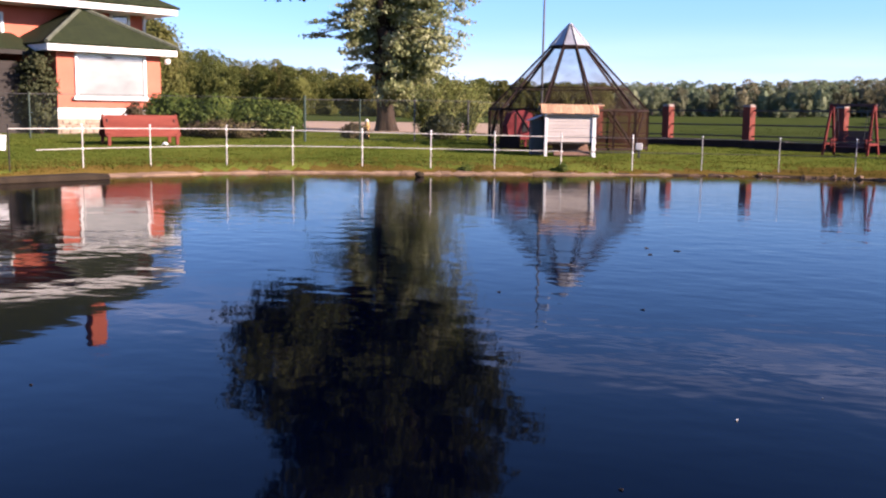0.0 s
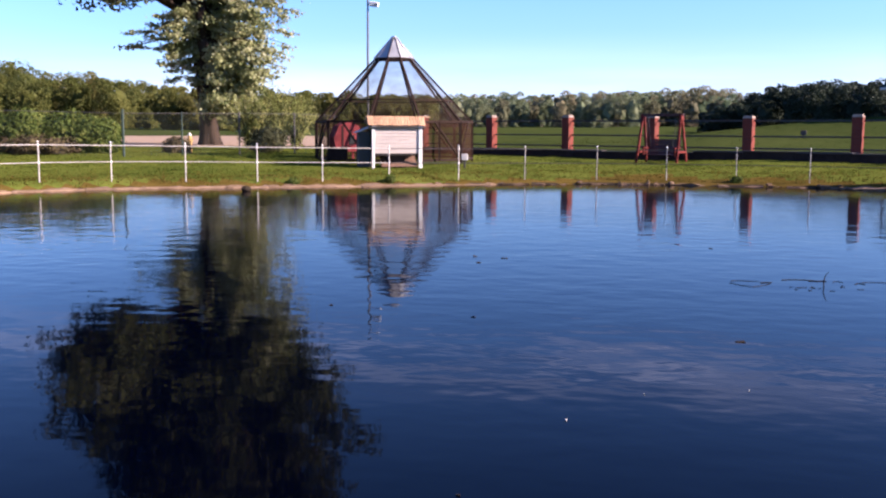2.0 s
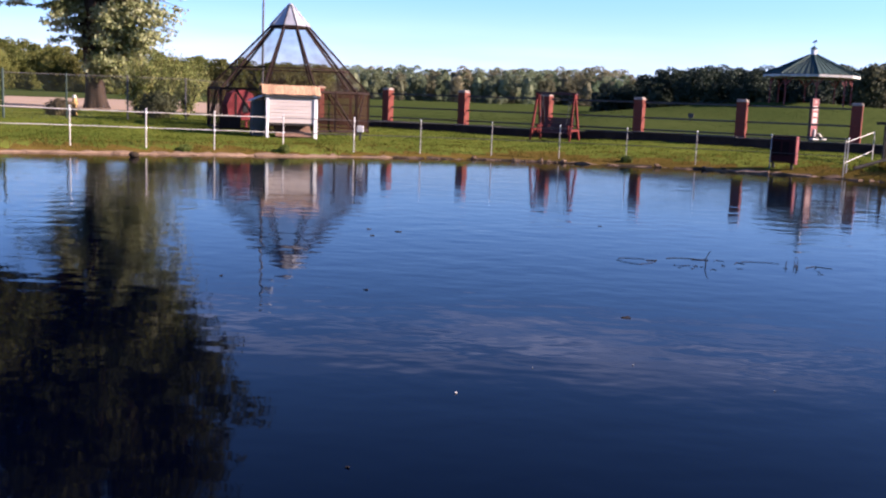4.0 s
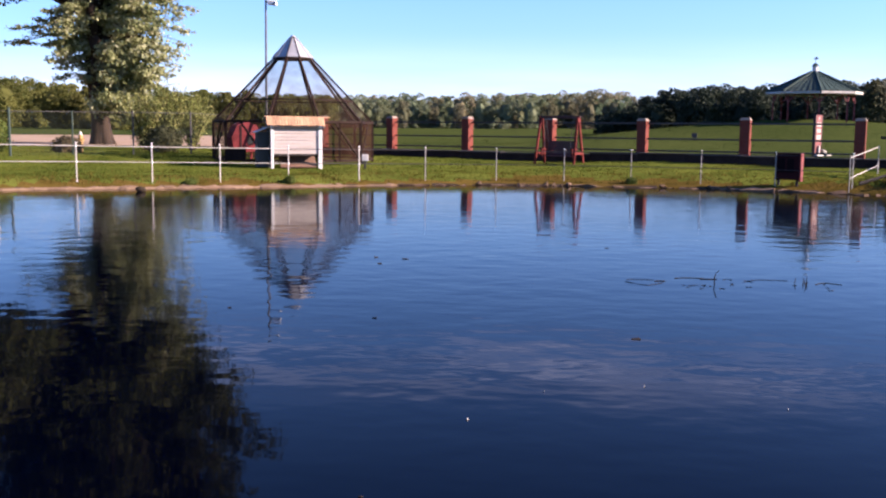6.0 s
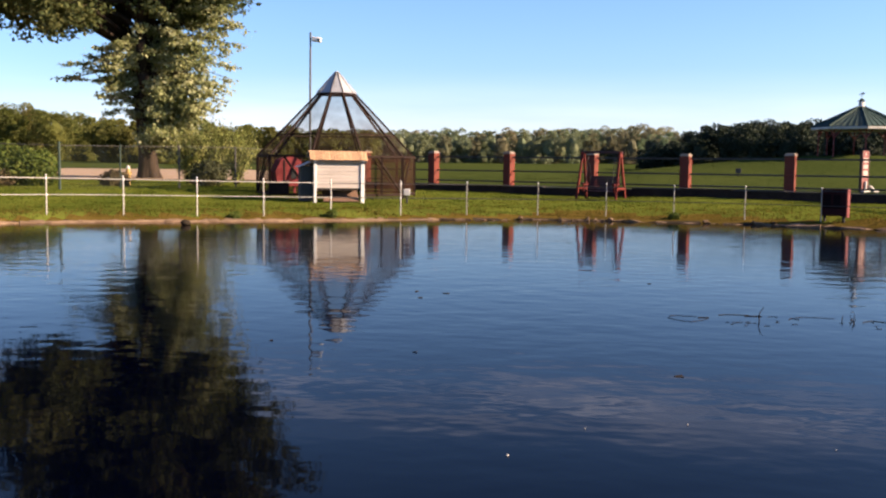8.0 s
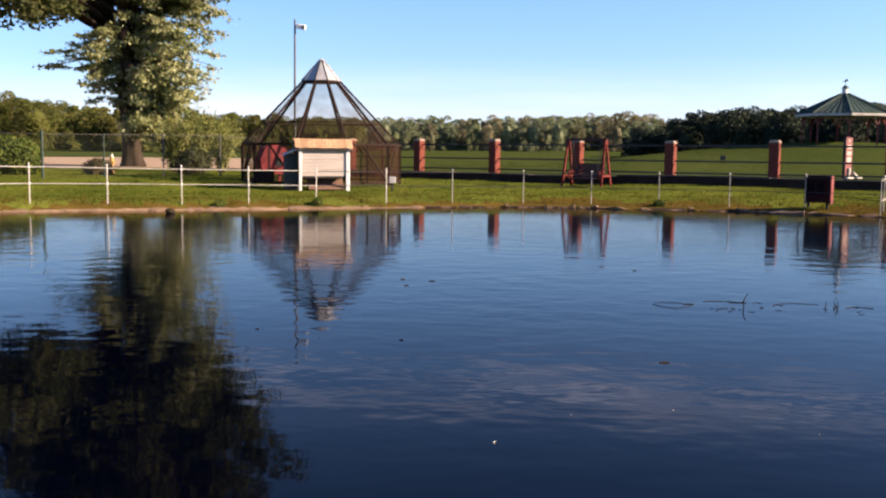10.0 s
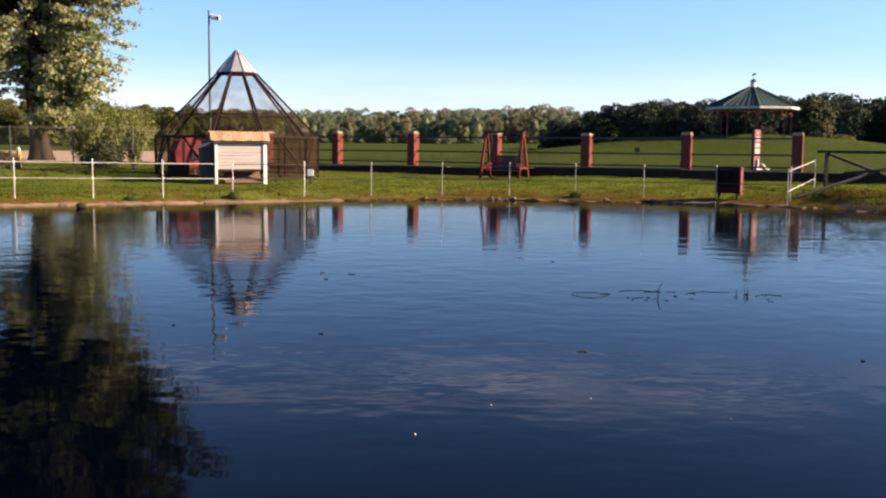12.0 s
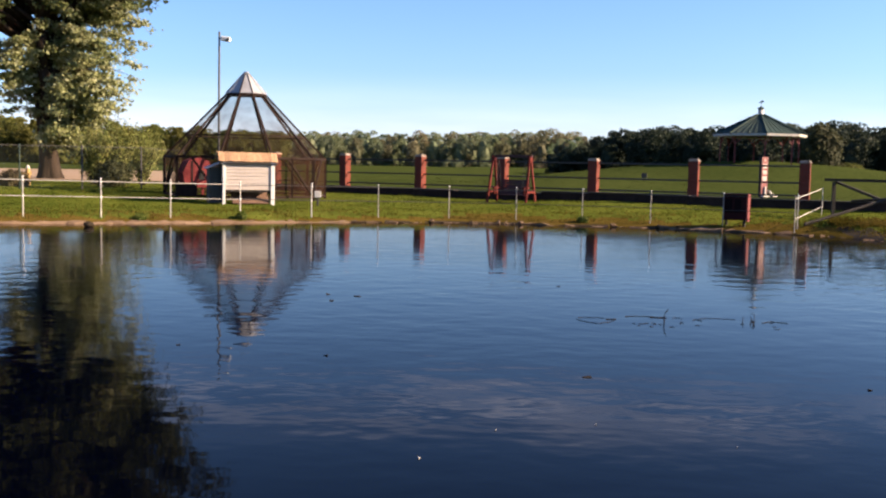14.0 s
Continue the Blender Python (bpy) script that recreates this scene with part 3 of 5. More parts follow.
WALL_YAW = math.degrees(math.atan2(STEP.y, STEP.x))


def build_pillar(i, first=None):
    p = P0 + STEP * i
    z = float(np.interp(i, (-1, 1, 3, 4, 5, 7), (0.56, 0.53, 0.46, 0.5, 0.49, 0.47)))
    m = pose(p.x, p.y, z, 0, 0, float(np.interp(i, (1, 4), (-34, -24))))
    if first:
        return copy_thing(first, m)
    t = thing("brick_pillar", m, "square red brick pillar with a pale stone cap", "pillar", "brick pillars along the wall")
    part("shaft", box((0.40, 0.40, 1.95), (0, 0, 0.87), bevel=0.008), M_BRICK, t)
    part("cap", box((0.43, 0.43, 0.06), (0, 0, 1.875), bevel=0.02), M_CAP, t, "pale mortar cap")
    part("cap_top", box((0.36, 0.36, 0.05), (0, 0, 1.93), bevel=0.02), M_CAP, t)
    return t


first = build_pillar(0)
for i in (-1, 1, 2, 3, 4, 5, 6, 7):
    build_pillar(i, first)


def build_low_wall():
    front = Vector((STEP.y, -STEP.x)).normalized() * 0.42
    a, b = P0 - STEP * 1 + front, P0 + STEP * 7 + front
    t = tagged(new("wall_low"), "low dark weathered block wall with a pale coping", "wall", kind="structure")
    yaw = WALL_YAW
    n = 16
    for i in range(n):
        p, q = a.lerp(b, i / n), a.lerp(b, (i + 1) / n)
        c = (p + q) / 2
        z = gz(c.x, c.y)
        part("block", box(((q - p).length - 0.006, 0.34, 0.62), (c.x, c.y, z + 0.0), (0, 0, yaw), 0.01), M_WALL, t)
        part("coping", box(((q - p).length - 0.012, 0.40, 0.045), (c.x, c.y, z + 0.333), (0, 0, yaw), 0.012), M_COPING, t)
    for i in range(-1, 7):
        if i == 5:
            continue
        p, q = P0 + STEP * i, P0 + STEP * (i + 1)
        for z in (1.06, 1.56, 2.21):
            part("rail", box(((q - p).length - 0.43, 0.05, 0.07), ((p.x + q.x) / 2, (p.y + q.y) / 2, z), (0, 0, yaw), 0.006), M_IRON, t)


build_low_wall()


# ---- the cage aviary ----
def build_aviary():
    t = thing("aviary", pose(-8.36, 42.19, gz(-8.36, 42.19), 0, 0, 11.3), "ten-sided dark timber aviary with netting and a conical sheet-metal cap", "aviary")
    R, H, RC, HC, TOP = 3.33, 1.66, 0.82, 4.28, 5.20
    ring = [(math.sin(radians(18 + 36 * k)), -math.cos(radians(18 + 36 * k))) for k in range(10)]
    for k, (sx, sy) in enumerate(ring):
        nx, ny = ring[(k + 1) % 10]
        part("post", rod((R * sx, R * sy, -0.1), (R * sx, R * sy, H), 0.075, n=4), M_CAGE, t)
        part("rafter", rod((R * sx, R * sy, H), (RC * sx, RC * sy, HC), 0.052, n=4), M_CAGE, t)
        part("eave_beam", rod((R * sx, R * sy, H), (R * nx, R * ny, H), 0.06, n=4), M_CAGE, t)
        part("sill", rod((R * sx, R * sy, 0.12), (R * nx, R * ny, 0.12), 0.07, n=4), M_CAGE, t)
        part("cap_beam", rod((RC * sx, RC * sy, HC), (RC * nx, RC * ny, HC), 0.05, n=4), M_CAGE, t)
        f = 0.34
        rr, hh = R + (RC - R) * f, H + (HC - H) * f
        part("purlin", rod((rr * sx, rr * sy, hh), (rr * nx, rr * ny, hh), 0.035, n=4), M_CAGE, t)
        part("brace", rod((R * sx, R * sy, 0.15), (R * (sx * 0.35 + nx * 0.65), R * (sy * 0.35 + ny * 0.65), H), 0.045, n=4) if k % 2 else
             rod((R * nx, R * ny, 0.15), (R * (nx * 0.35 + sx * 0.65), R * (ny * 0.35 + sy * 0.65), H), 0.045, n=4), M_CAGE, t)
        b = bmesh.new()
        b.faces.new([b.verts.new(v) for v in ((R * sx, R * sy, 0.12), (R * nx, R * ny, 0.12), (R * nx, R * ny, H), (R * sx, R * sy, H))])
        part("netting", b, M_NET, t)
        b = bmesh.new()
        b.faces.new([b.verts.new(v) for v in ((R * sx, R * sy, H), (R * nx, R * ny, H), (RC * nx, RC * ny, HC), (RC * sx, RC * sy, HC))])
        part("roof_netting", b, M_NETROOF, t)
        q = [(RC * 1.04 * sx, RC * 1.04 * sy, HC + 0.05), (RC * 1.04 * nx, RC * 1.04 * ny, HC + 0.05), (0.10 * nx, 0.10 * ny, TOP), (0.10 * sx, 0.10 * sy, TOP)]
        part("cap_sheet", slab(q, 0.02), M_TIN, t, "pale sheet-metal cap segment")
        part("cap_seam", rod(q[0], q[3], 0.022, n=6), M_CAGE if k % 3 == 0 else M_TIN, t)
    part("cap_plug", rod((0, 0, TOP - 0.02), (0, 0, TOP + 0.05), 0.12, 0.09, 10), M_TIN, t)
    part("door_jamb", rod((1.8, -2.85, 0.1), (1.8, -2.85, H), 0.05, n=4), M_CAGE, t)
    part("low_panel", box((1.05, 0.04, 0.5), (-2.3, -2.3, 0.35), (0, 0, -37)), M_CAGE, t)
    return t


build_aviary()


def build_nest_hut():
    x, y = polar(-13.95, 43.2)
    t = thing("nesting_hut", pose(x, y, gz(x, y), 0, 0, 30), "small red-painted wooden nesting hut with a gambrel front inside the aviary", "hut")
    part("front", prism([(-0.55, 0.35), (0.55, 0.35), (0.66, 0.95), (0.42, 1.45), (0, 1.62), (-0.42, 1.45), (-0.66, 0.95)], 0.9), M_HUT, t)
    for sx in (-0.4, 0.4):
        for sy in (-0.35, 0.35):
            part("leg", box((0.09, 0.09, 0.5), (sx, sy, 0.2)), M_HUT, t)
    part("entry", box((0.24, 0.02, 0.4), (0.12, -0.455, 0.85)), M_IRON, t, "dark entry hole")
    part("trim", box((0.08, 0.02, 1.1), (-0.28, -0.46, 0.9)), M_DARKRED, t)


build_nest_hut()


def build_coop():
    x, y = polar(-11.2, 38.2)
    t = thing("coop", pose(x, y, gz(x, y), 0, 0, 19), "white clapboard duck coop on legs with an orange slatted roof", "coop")
    W, D, Z0, Z1 = 1.84, 1.2, 0.55, 1.55
    part("body", box((W - 0.03, D - 0.03, Z1 - Z0), (0, 0, (Z0 + Z1) / 2)), M_SIDING, t)
    n = 8
    for i in range(n):
        z = Z0 + (i + 0.5) * (Z1 - Z0) / n
        part("clapboard", box((W - 0.14, 0.03, (Z1 - Z0) / n + 0.014), (-0.02, -D / 2 - 0.012, z), (-7, 0, 0), 0.004), M_SIDING, t)
    # the coop's left side: its shade is put into the dark grey colour
    part("shaded_side_panel", box((0.03, D, Z1 - 0.12), (-W / 2 - 0.02, 0.02, (Z1 + 0.1) / 2)), M_SLATE, t, "side wall in slate grey for its shade")
    part("annex", box((0.42, 0.95, 1.32), (-W / 2 - 0.26, 0.1, 0.70)), M_SLATE, t, "slate grey lean-to")
    part("annex_roof", box((0.56, 1.15, 0.035), (-W / 2 - 0.32, 0.08, 1.42), (0, -22, 0)), M_GREY, t, "pale grey sloping sheet")
    for sx in (-1, 1):
        part("corner_post", box((0.10 if sx < 0 else 0.14, 0.12, Z1 + 0.06), (sx * (W / 2 - 0.03), -D / 2 - 0.01, Z1 / 2)), M_WHITE, t)
        part("rear_leg", box((0.1, 0.1, Z0 + 0.1), (sx * (W / 2 - 0.1), D / 2 - 0.08, Z0 / 2)), M_TIMBER, t)
    part("floor_beam", box((W, 0.09, 0.1), (0, -D / 2 + 0.02, Z0 - 0.04)), M_TIMBER, t)
    part("ramp", box((1.35, 0.9, 0.04), (0.1, -0.25, 0.26), (28, 0, 0)), M_RAMP, t, "sloping brown board ramp")
    part("roof_deck", box((W + 0.28, D + 0.3, 0.05), (0, 0.02, Z1 + 0.12), (14, 0, 0)), M_SLATE, t)
    r = random.Random(8)
    part("ridge_board", box((W + 0.62, 0.16, 0.04), (0.12, D / 2 - 0.62, Z1 + 0.36), (0, 0.5, 0)), M_SHAKE, t)
    k = 19
    for i in range(k):
        w = (W + 0.32) / k
        part("roof_slat", box((w * 0.9, 0.52 + r.uniform(-0.02, 0.05), 0.03), (-(W + 0.32) / 2 + (i + 0.5) * w, -D / 2 + 0.08, Z1 + 0.19 + r.uniform(-0.008, 0.008)), (38 + r.uniform(-2, 2), r.uniform(-1.5, 1.5), 0), 0.005), M_SHAKE, t)
        part("roof_slat", box((w * 0.93, 0.95, 0.03), (-(W + 0.32) / 2 + (i + 0.5) * w, D / 2 - 0.22, Z1 + 0.25), (-14, 0, 0), 0.005), M_SHAKE, t)


build_coop()

x, y = polar(-7.2, 38.0)
t = thing("utility_box", pose(x, y, gz(x, y), 0, 0, 10), "small light grey metal utility box on a short stake", "box")
part("body", box((0.25, 0.18, 0.25), (0, 0, 0.42), bevel=0.02), M_GREY, t)
part("foot", box((0.07, 0.07, 0.4), (0, 0, 0.12)), M_IRON, t)


def build_pole():
    x, y = polar(-12.72, 48.5)
    z = gz(x, y)
    t = thing("security_pole", pose(x, y, z), "tall thin grey metal pole with a white floodlight", "pole")
    part("shaft", rod((0, 0, -0.2), (0.04, 0, 7.48), 0.06, 0.045, 12), M_POLE, t)
    part("arm", rod((0.04, 0, 7.18), (0.2, 0, 7.18), 0.025), M_WHITE, t)
    lamp = part("floodlight", box((0.44, 0.24, 0.22), (0.34, 0, 7.14), (0, 8, 0), 0.03), M_WHITE, t, "white floodlight head")
    part("lens", rod((0.46, -0.11, 7.11), (0.46, -0.135, 7.11), 0.07, n=12), M_DARKGLASS, lamp)


build_pole()


# ---- garden swing ----
def build_swing():
    x, y = polar(3.85, 43.0)
    t = thing("garden_swing", pose(x, y, gz(x, y), 0, 0, -28), "red wooden garden swing hanging in an A-frame on the lawn", "swing")
    L, H = 0.84, 1.98
    part("beam", box((2 * L + 0.2, 0.11, 0.11), (0, 0, H)), M_DARKRED, t)
    for sx in (-1, 1):
        for sy in (-1, 1):
            part("leg", rod((sx * (L + 0.06), sy * 0.52, -0.05), (sx * L, sy * 0.05, H), 0.06, n=4), M_REDWOOD, t)
        part("cross_bar", rod((sx * (L + 0.04), -0.46, 0.46), (sx * (L + 0.04), 0.46, 0.46), 0.065, n=4), M_REDWOOD, t)
        part("gusset", box((0.04, 0.26, 0.2), (sx * (L + 0.05), 0, H - 0.1)), M_REDWOOD, t)
        for sy in (-0.22, 0.28):
            part("chain", rod((sx * 0.6, sy, 0.62), (sx * 0.62, 0, H - 0.05), 0.012, n=6), M_IRON, t)
        part("armrest", box((0.11, 0.66, 0.05), (sx * 0.70, 0, 0.62)), M_REDWOOD, t)
        part("arm_support", box((0.07, 0.07, 0.3), (sx * 0.70, -0.24, 0.44)), M_REDWOOD, t)
    for i in range(5):
        part("seat_slat", box((1.36, 0.11, 0.035), (0, -0.22 + 0.115 * i, 0.33)), M_DARKRED, t)
    for i in range(6):
        part("back_slat", box((1.36, 0.025, 0.1), (0, 0.32 + 0.02 * i, 0.40 + 0.105 * i), (-12, 0, 0)), M_DARKRED, t)


build_swing()


# ---- sign box, handrail, timber gate ----
def build_sign_box():
    x, y = polar(16.3, 34.6)
    z = gz(x, y)
    t = thing("sign_box", pose(x, y, z, 0, 0, -33), "dark red square sign box with a sunlit edge painted brighter", "sign")
    # front tone carries its shade; the edge's sunlight is put into brighter red
    part("panel", box((0.78, 0.2, 0.82), (0, 0, 0.60), bevel=0.02), M_MAROON, t)
    part("edge_board", box((0.05, 0.26, 0.9), (0.42, 0, 0.60)), M_POSTRED, t, "edge board in brighter red for its sunlit side")
    part("rim", box((0.84, 0.24, 0.05), (0, 0, 1.04)), M_MAROON, t)
    for sx, w in ((-0.20, 0.24), (0.10, 0.22)):
        part("faded_bar", box((w, 0.012, 0.46), (sx, -0.105, 0.66), bevel=0), M_DARKPATCH, t)
    for sx in (-0.3, 0.3):
        part("leg", box((0.08, 0.08, 0.35), (sx, 0, 0.1)), M_TIMBER, t)


build_sign_box()


def build_handrail():
    t = tagged(new("handrail"), "white pipe handrail with two rails beside the pond steps", "handrail")
    d = off_shore(19.45, 0.1)
    a, c, b = polar(19.4, d), polar(20.15, d + 0.1), polar(20.75, d + 4.2)
    part("post", rod((*a, -0.3), (*a, 1.22), 0.018), M_GREYPIPE, t)
    part("post", rod((*b, 0.2), (*b, 1.46), 0.018), M_RAILWHITE, t)
    for z0, z1 in ((1.12, 1.42), (0.48, 0.78)):
        part("rail", rod((*a, z0), (*b, z1), 0.013), M_RAILWHITE, t)


build_handrail()


def build_timber_gate():
    t = tagged(new("timber_barrier"), "dark weathered timber barrier with a diagonal brace", "barrier")
    a, b = polar(21.3, 38.4), polar(26.5, 35.6)
    z, zb = gz(*a), gz(*b)
    part("post", rod((*a, z - 0.2), (*a, 1.66), 0.075, n=4), M_TIMBER, t)
    part("post", rod((*b, zb - 0.2), (*b, 1.66), 0.075, n=4), M_TIMBER, t)
    part("top_rail", rod((a[0] - 0.28, a[1] + 0.1, 1.73), (b[0] + 0.2, b[1], 1.73), 0.07, n=4), M_TIMBER, t)
    part("brace", rod((a[0] + 0.05, a[1], 1.66), (*polar(24.6, 36.6), 0.86), 0.06, n=4), M_TIMBER, t)
    # a long pole leans across the barrier and ends at the water
    low, high = polar(19.9, 34.3), polar(25.2, 36.3)
    part("leaning_pole", rod((*low, gz(*low) + 0.08), (*high, 1.42), 0.052, 0.045, 9), M_TIMBER, t)
    part("cross_pole", rod((*polar(22.2, 37.0), 1.02), (*polar(25.6, 36.2), 1.24), 0.05, 0.045, 8), M_TIMBER, t)


build_timber_gate()


def build_tall_sign():
    x, y = polar(17.68, 47.5)
    z = gz(x, y)
    t = thing("tall_sign", pose(x, y, z, 0, 0, 38), "narrow tall red sign post with faded white lettering bars", "sign")
    part("board", box((0.46, 0.12, 1.78), (0, 0, 1.02)), M_POSTRED, t)
    part("border", box((0.05, 0.14, 1.80), (-0.23, 0, 1.02)), M_DARKRED, t)
    part("border", box((0.05, 0.14, 1.80), (0.23, 0, 1.02)), M_DARKRED, t)
    for w, h, z in ((0.07, 0.13, 1.77), (0.31, 0.19, 1.50), (0.31, 0.17, 1.22), (0.31, 0.21, 0.94)):
        part("lettering_bar", box((w, 0.012, h), (0, -0.067, z), bevel=0), M_PINK, t)
    part("stake", box((0.12, 0.10, 1.0), (0, 0.05, -0.1)), M_DARKRED, t)
    part("base", box((0.13, 0.10, 0.44), (0.0, -0.10, 0.36), (0, 3, 0), 0.03), M_RAILWHITE, t, "white-painted base block")
    part("base_slab", box((0.5, 0.16, 0.08), (-0.08, -0.18, 0.14), (0, 0, 4), 0.02), M_RAILWHITE, t, "flat white base slab")
    part("base_chip", box((0.52, 0.18, 0.10), (0.5, -0.05, 0.27), (0, 24, 10), 0.04), M_RAILWHITE, t, "white leaning base piece")
    part("base_chip", box((0.42, 0.14, 0.06), (0.62, -0.16, 0.14), (0, 2, 6), 0.02), M_RAILWHITE, t, "white base piece lying flat")


build_tall_sign()


# ---- gazebo on the mound ----
def build_gazebo():
    x, y = polar(17.4, 68)
    z = gz(x, y)
    t = thing("gazebo", pose(x, y, z, 0, 0, -17.4 + 8), "open octagonal gazebo with green metal roof and red posts", "gazebo")
    R, RE, ZE, ZR = 2.45, 2.86, 1.61, 3.02
    ring = [(math.sin(radians(45 * k)), -math.cos(radians(45 * k))) for k in range(8)]
    part("deck", rod((0, 0, -0.9), (0, 0, -0.42), R + 0.15, n=8), M_COPING, t)
    for k, (sx, sy) in enumerate(ring):
        nx, ny = ring[(k + 1) % 8]
        part("post", rod((R * sx, R * sy, -0.45), (R * sx, R * sy, ZE), 0.055, n=4), M_POSTRED, t)
        part("eave_board", rod((RE * sx, RE * sy, ZE + 0.06), (RE * nx, RE * ny, ZE + 0.06), 0.10, n=4), M_RAILWHITE, t)
        part("soffit", slab([(RE * nx, RE * ny, ZE), (RE * sx, RE * sy, ZE), (R * 0.9 * sx, R * 0.9 * sy, ZE), (R * 0.9 * nx, R * 0.9 * ny, ZE)], -0.03), M_WHITE, t)
        part("roof_panel", slab([(RE * sx * 1.03, RE * sy * 1.03, ZE + 0.14), (RE * nx * 1.03, RE * ny * 1.03, ZE + 0.14), (0.22 * nx, 0.22 * ny, ZR), (0.22 * sx, 0.22 * sy, ZR)], 0.05), M_GREENROOF, t)
        part("hip_ridge", rod((RE * sx * 1.03, RE * sy * 1.03, ZE + 0.16), (0.22 * sx, 0.22 * sy, ZR + 0.02), 0.05, n=6), M_GREENROOF, t)
        for j in range(1, 6):
            f = j / 6
            p = Vector((RE * 1.03 * (sx + (nx - sx) * f), RE * 1.03 * (sy + (ny - sy) * f), ZE + 0.16))
            q = Vector((0.22 * (sx + (nx - sx) * f), 0.22 * (sy + (ny - sy) * f), ZR))
            part("standing_seam", rod(p, q, 0.022, n=4), M_GREENROOF, t)
        for s in (-1, 1):
            ox, oy = ring[(k + s) % 8]
            part("bracket", rod((R * sx, R * sy, ZE - 0.55), (R * (sx * 0.75 + ox * 0.25), R * (sy * 0.75 + oy * 0.25), ZE), 0.045, n=4), M_POSTRED, t)
    cup = part("cupola", rod((0, 0, ZR - 0.05), (0, 0, ZR + 0.36), 0.18, n=8), M_WHITE, t, "white louvred cupola")
    part("cupola_roof", rod((0, 0, ZR + 0.36), (0, 0, ZR + 0.56), 0.25, 0.03, 8), M_GREENROOF, cup)
    part("weathervane", rod((0, 0, ZR + 0.6), (0, 0, ZR + 0.92), 0.018, n=6), M_IRON, t)
    part("vane_arrow", prism([(-0.18, ZR + 0.76), (0.18, ZR + 0.80), (0.1, ZR + 0.92), (-0.05, ZR + 0.85)], 0.02), M_IRON, t)


build_gazebo()


# ---- house ----
def hip(x0, x1, y0, y1, z, rise, thick=0.06):
    """Four roof planes over a rectangle, ridge along the longer side."""
    w, d = x1 - x0, y1 - y0
    h = min(w, d) / 2
    r0, r1 = ((x0 + h, (y0 + y1) / 2), (x1 - h, (y0 + y1) / 2)) if w >= d else (((x0 + x1) / 2, y0 + h), ((x0 + x1) / 2, y1 - h))
    a, b, c, e = (x0, y0, z), (x1, y0, z), (x1, y1, z), (x0, y1, z)
    p, q = (*r0, z + rise), (*r1, z + rise)
    return [[a, b, q, p], [b, c, q], [c, e, p, q], [e, a, p]] if w >= d else [[a, b, p], [b, c, q, p], [c, e, q], [e, a, p, q]]


def build_window(t, cx, cy, z0, z1, w, turn=0.0, glass=None, cross=False):
    """A window on a wall that faces -y: frame, sill, pane."""
    win = part("window", box((w, 0.05, z1 - z0), (cx, cy - 0.005, (z0 + z1) / 2)), glass or M_GLASS, t)
    for sx in (-1, 1):
        part("frame", box((0.14, 0.12, z1 - z0 + 0.1), (cx + sx * w / 2, cy - 0.03, (z0 + z1) / 2)), M_WHITE, win)
    part("frame", box((w + 0.1, 0.12, 0.12), (cx, cy - 0.03, z1)), M_WHITE, win)
    part("sill", box((w + 0.42, 0.24, 0.16), (cx, cy - 0.08, z0 - 0.05)), M_WHITE, win)
    if cross:
        part("mullion", box((0.06, 0.08, z1 - z0), (cx, cy - 0.02, (z0 + z1) / 2)), M_WHITE, win)
    return win


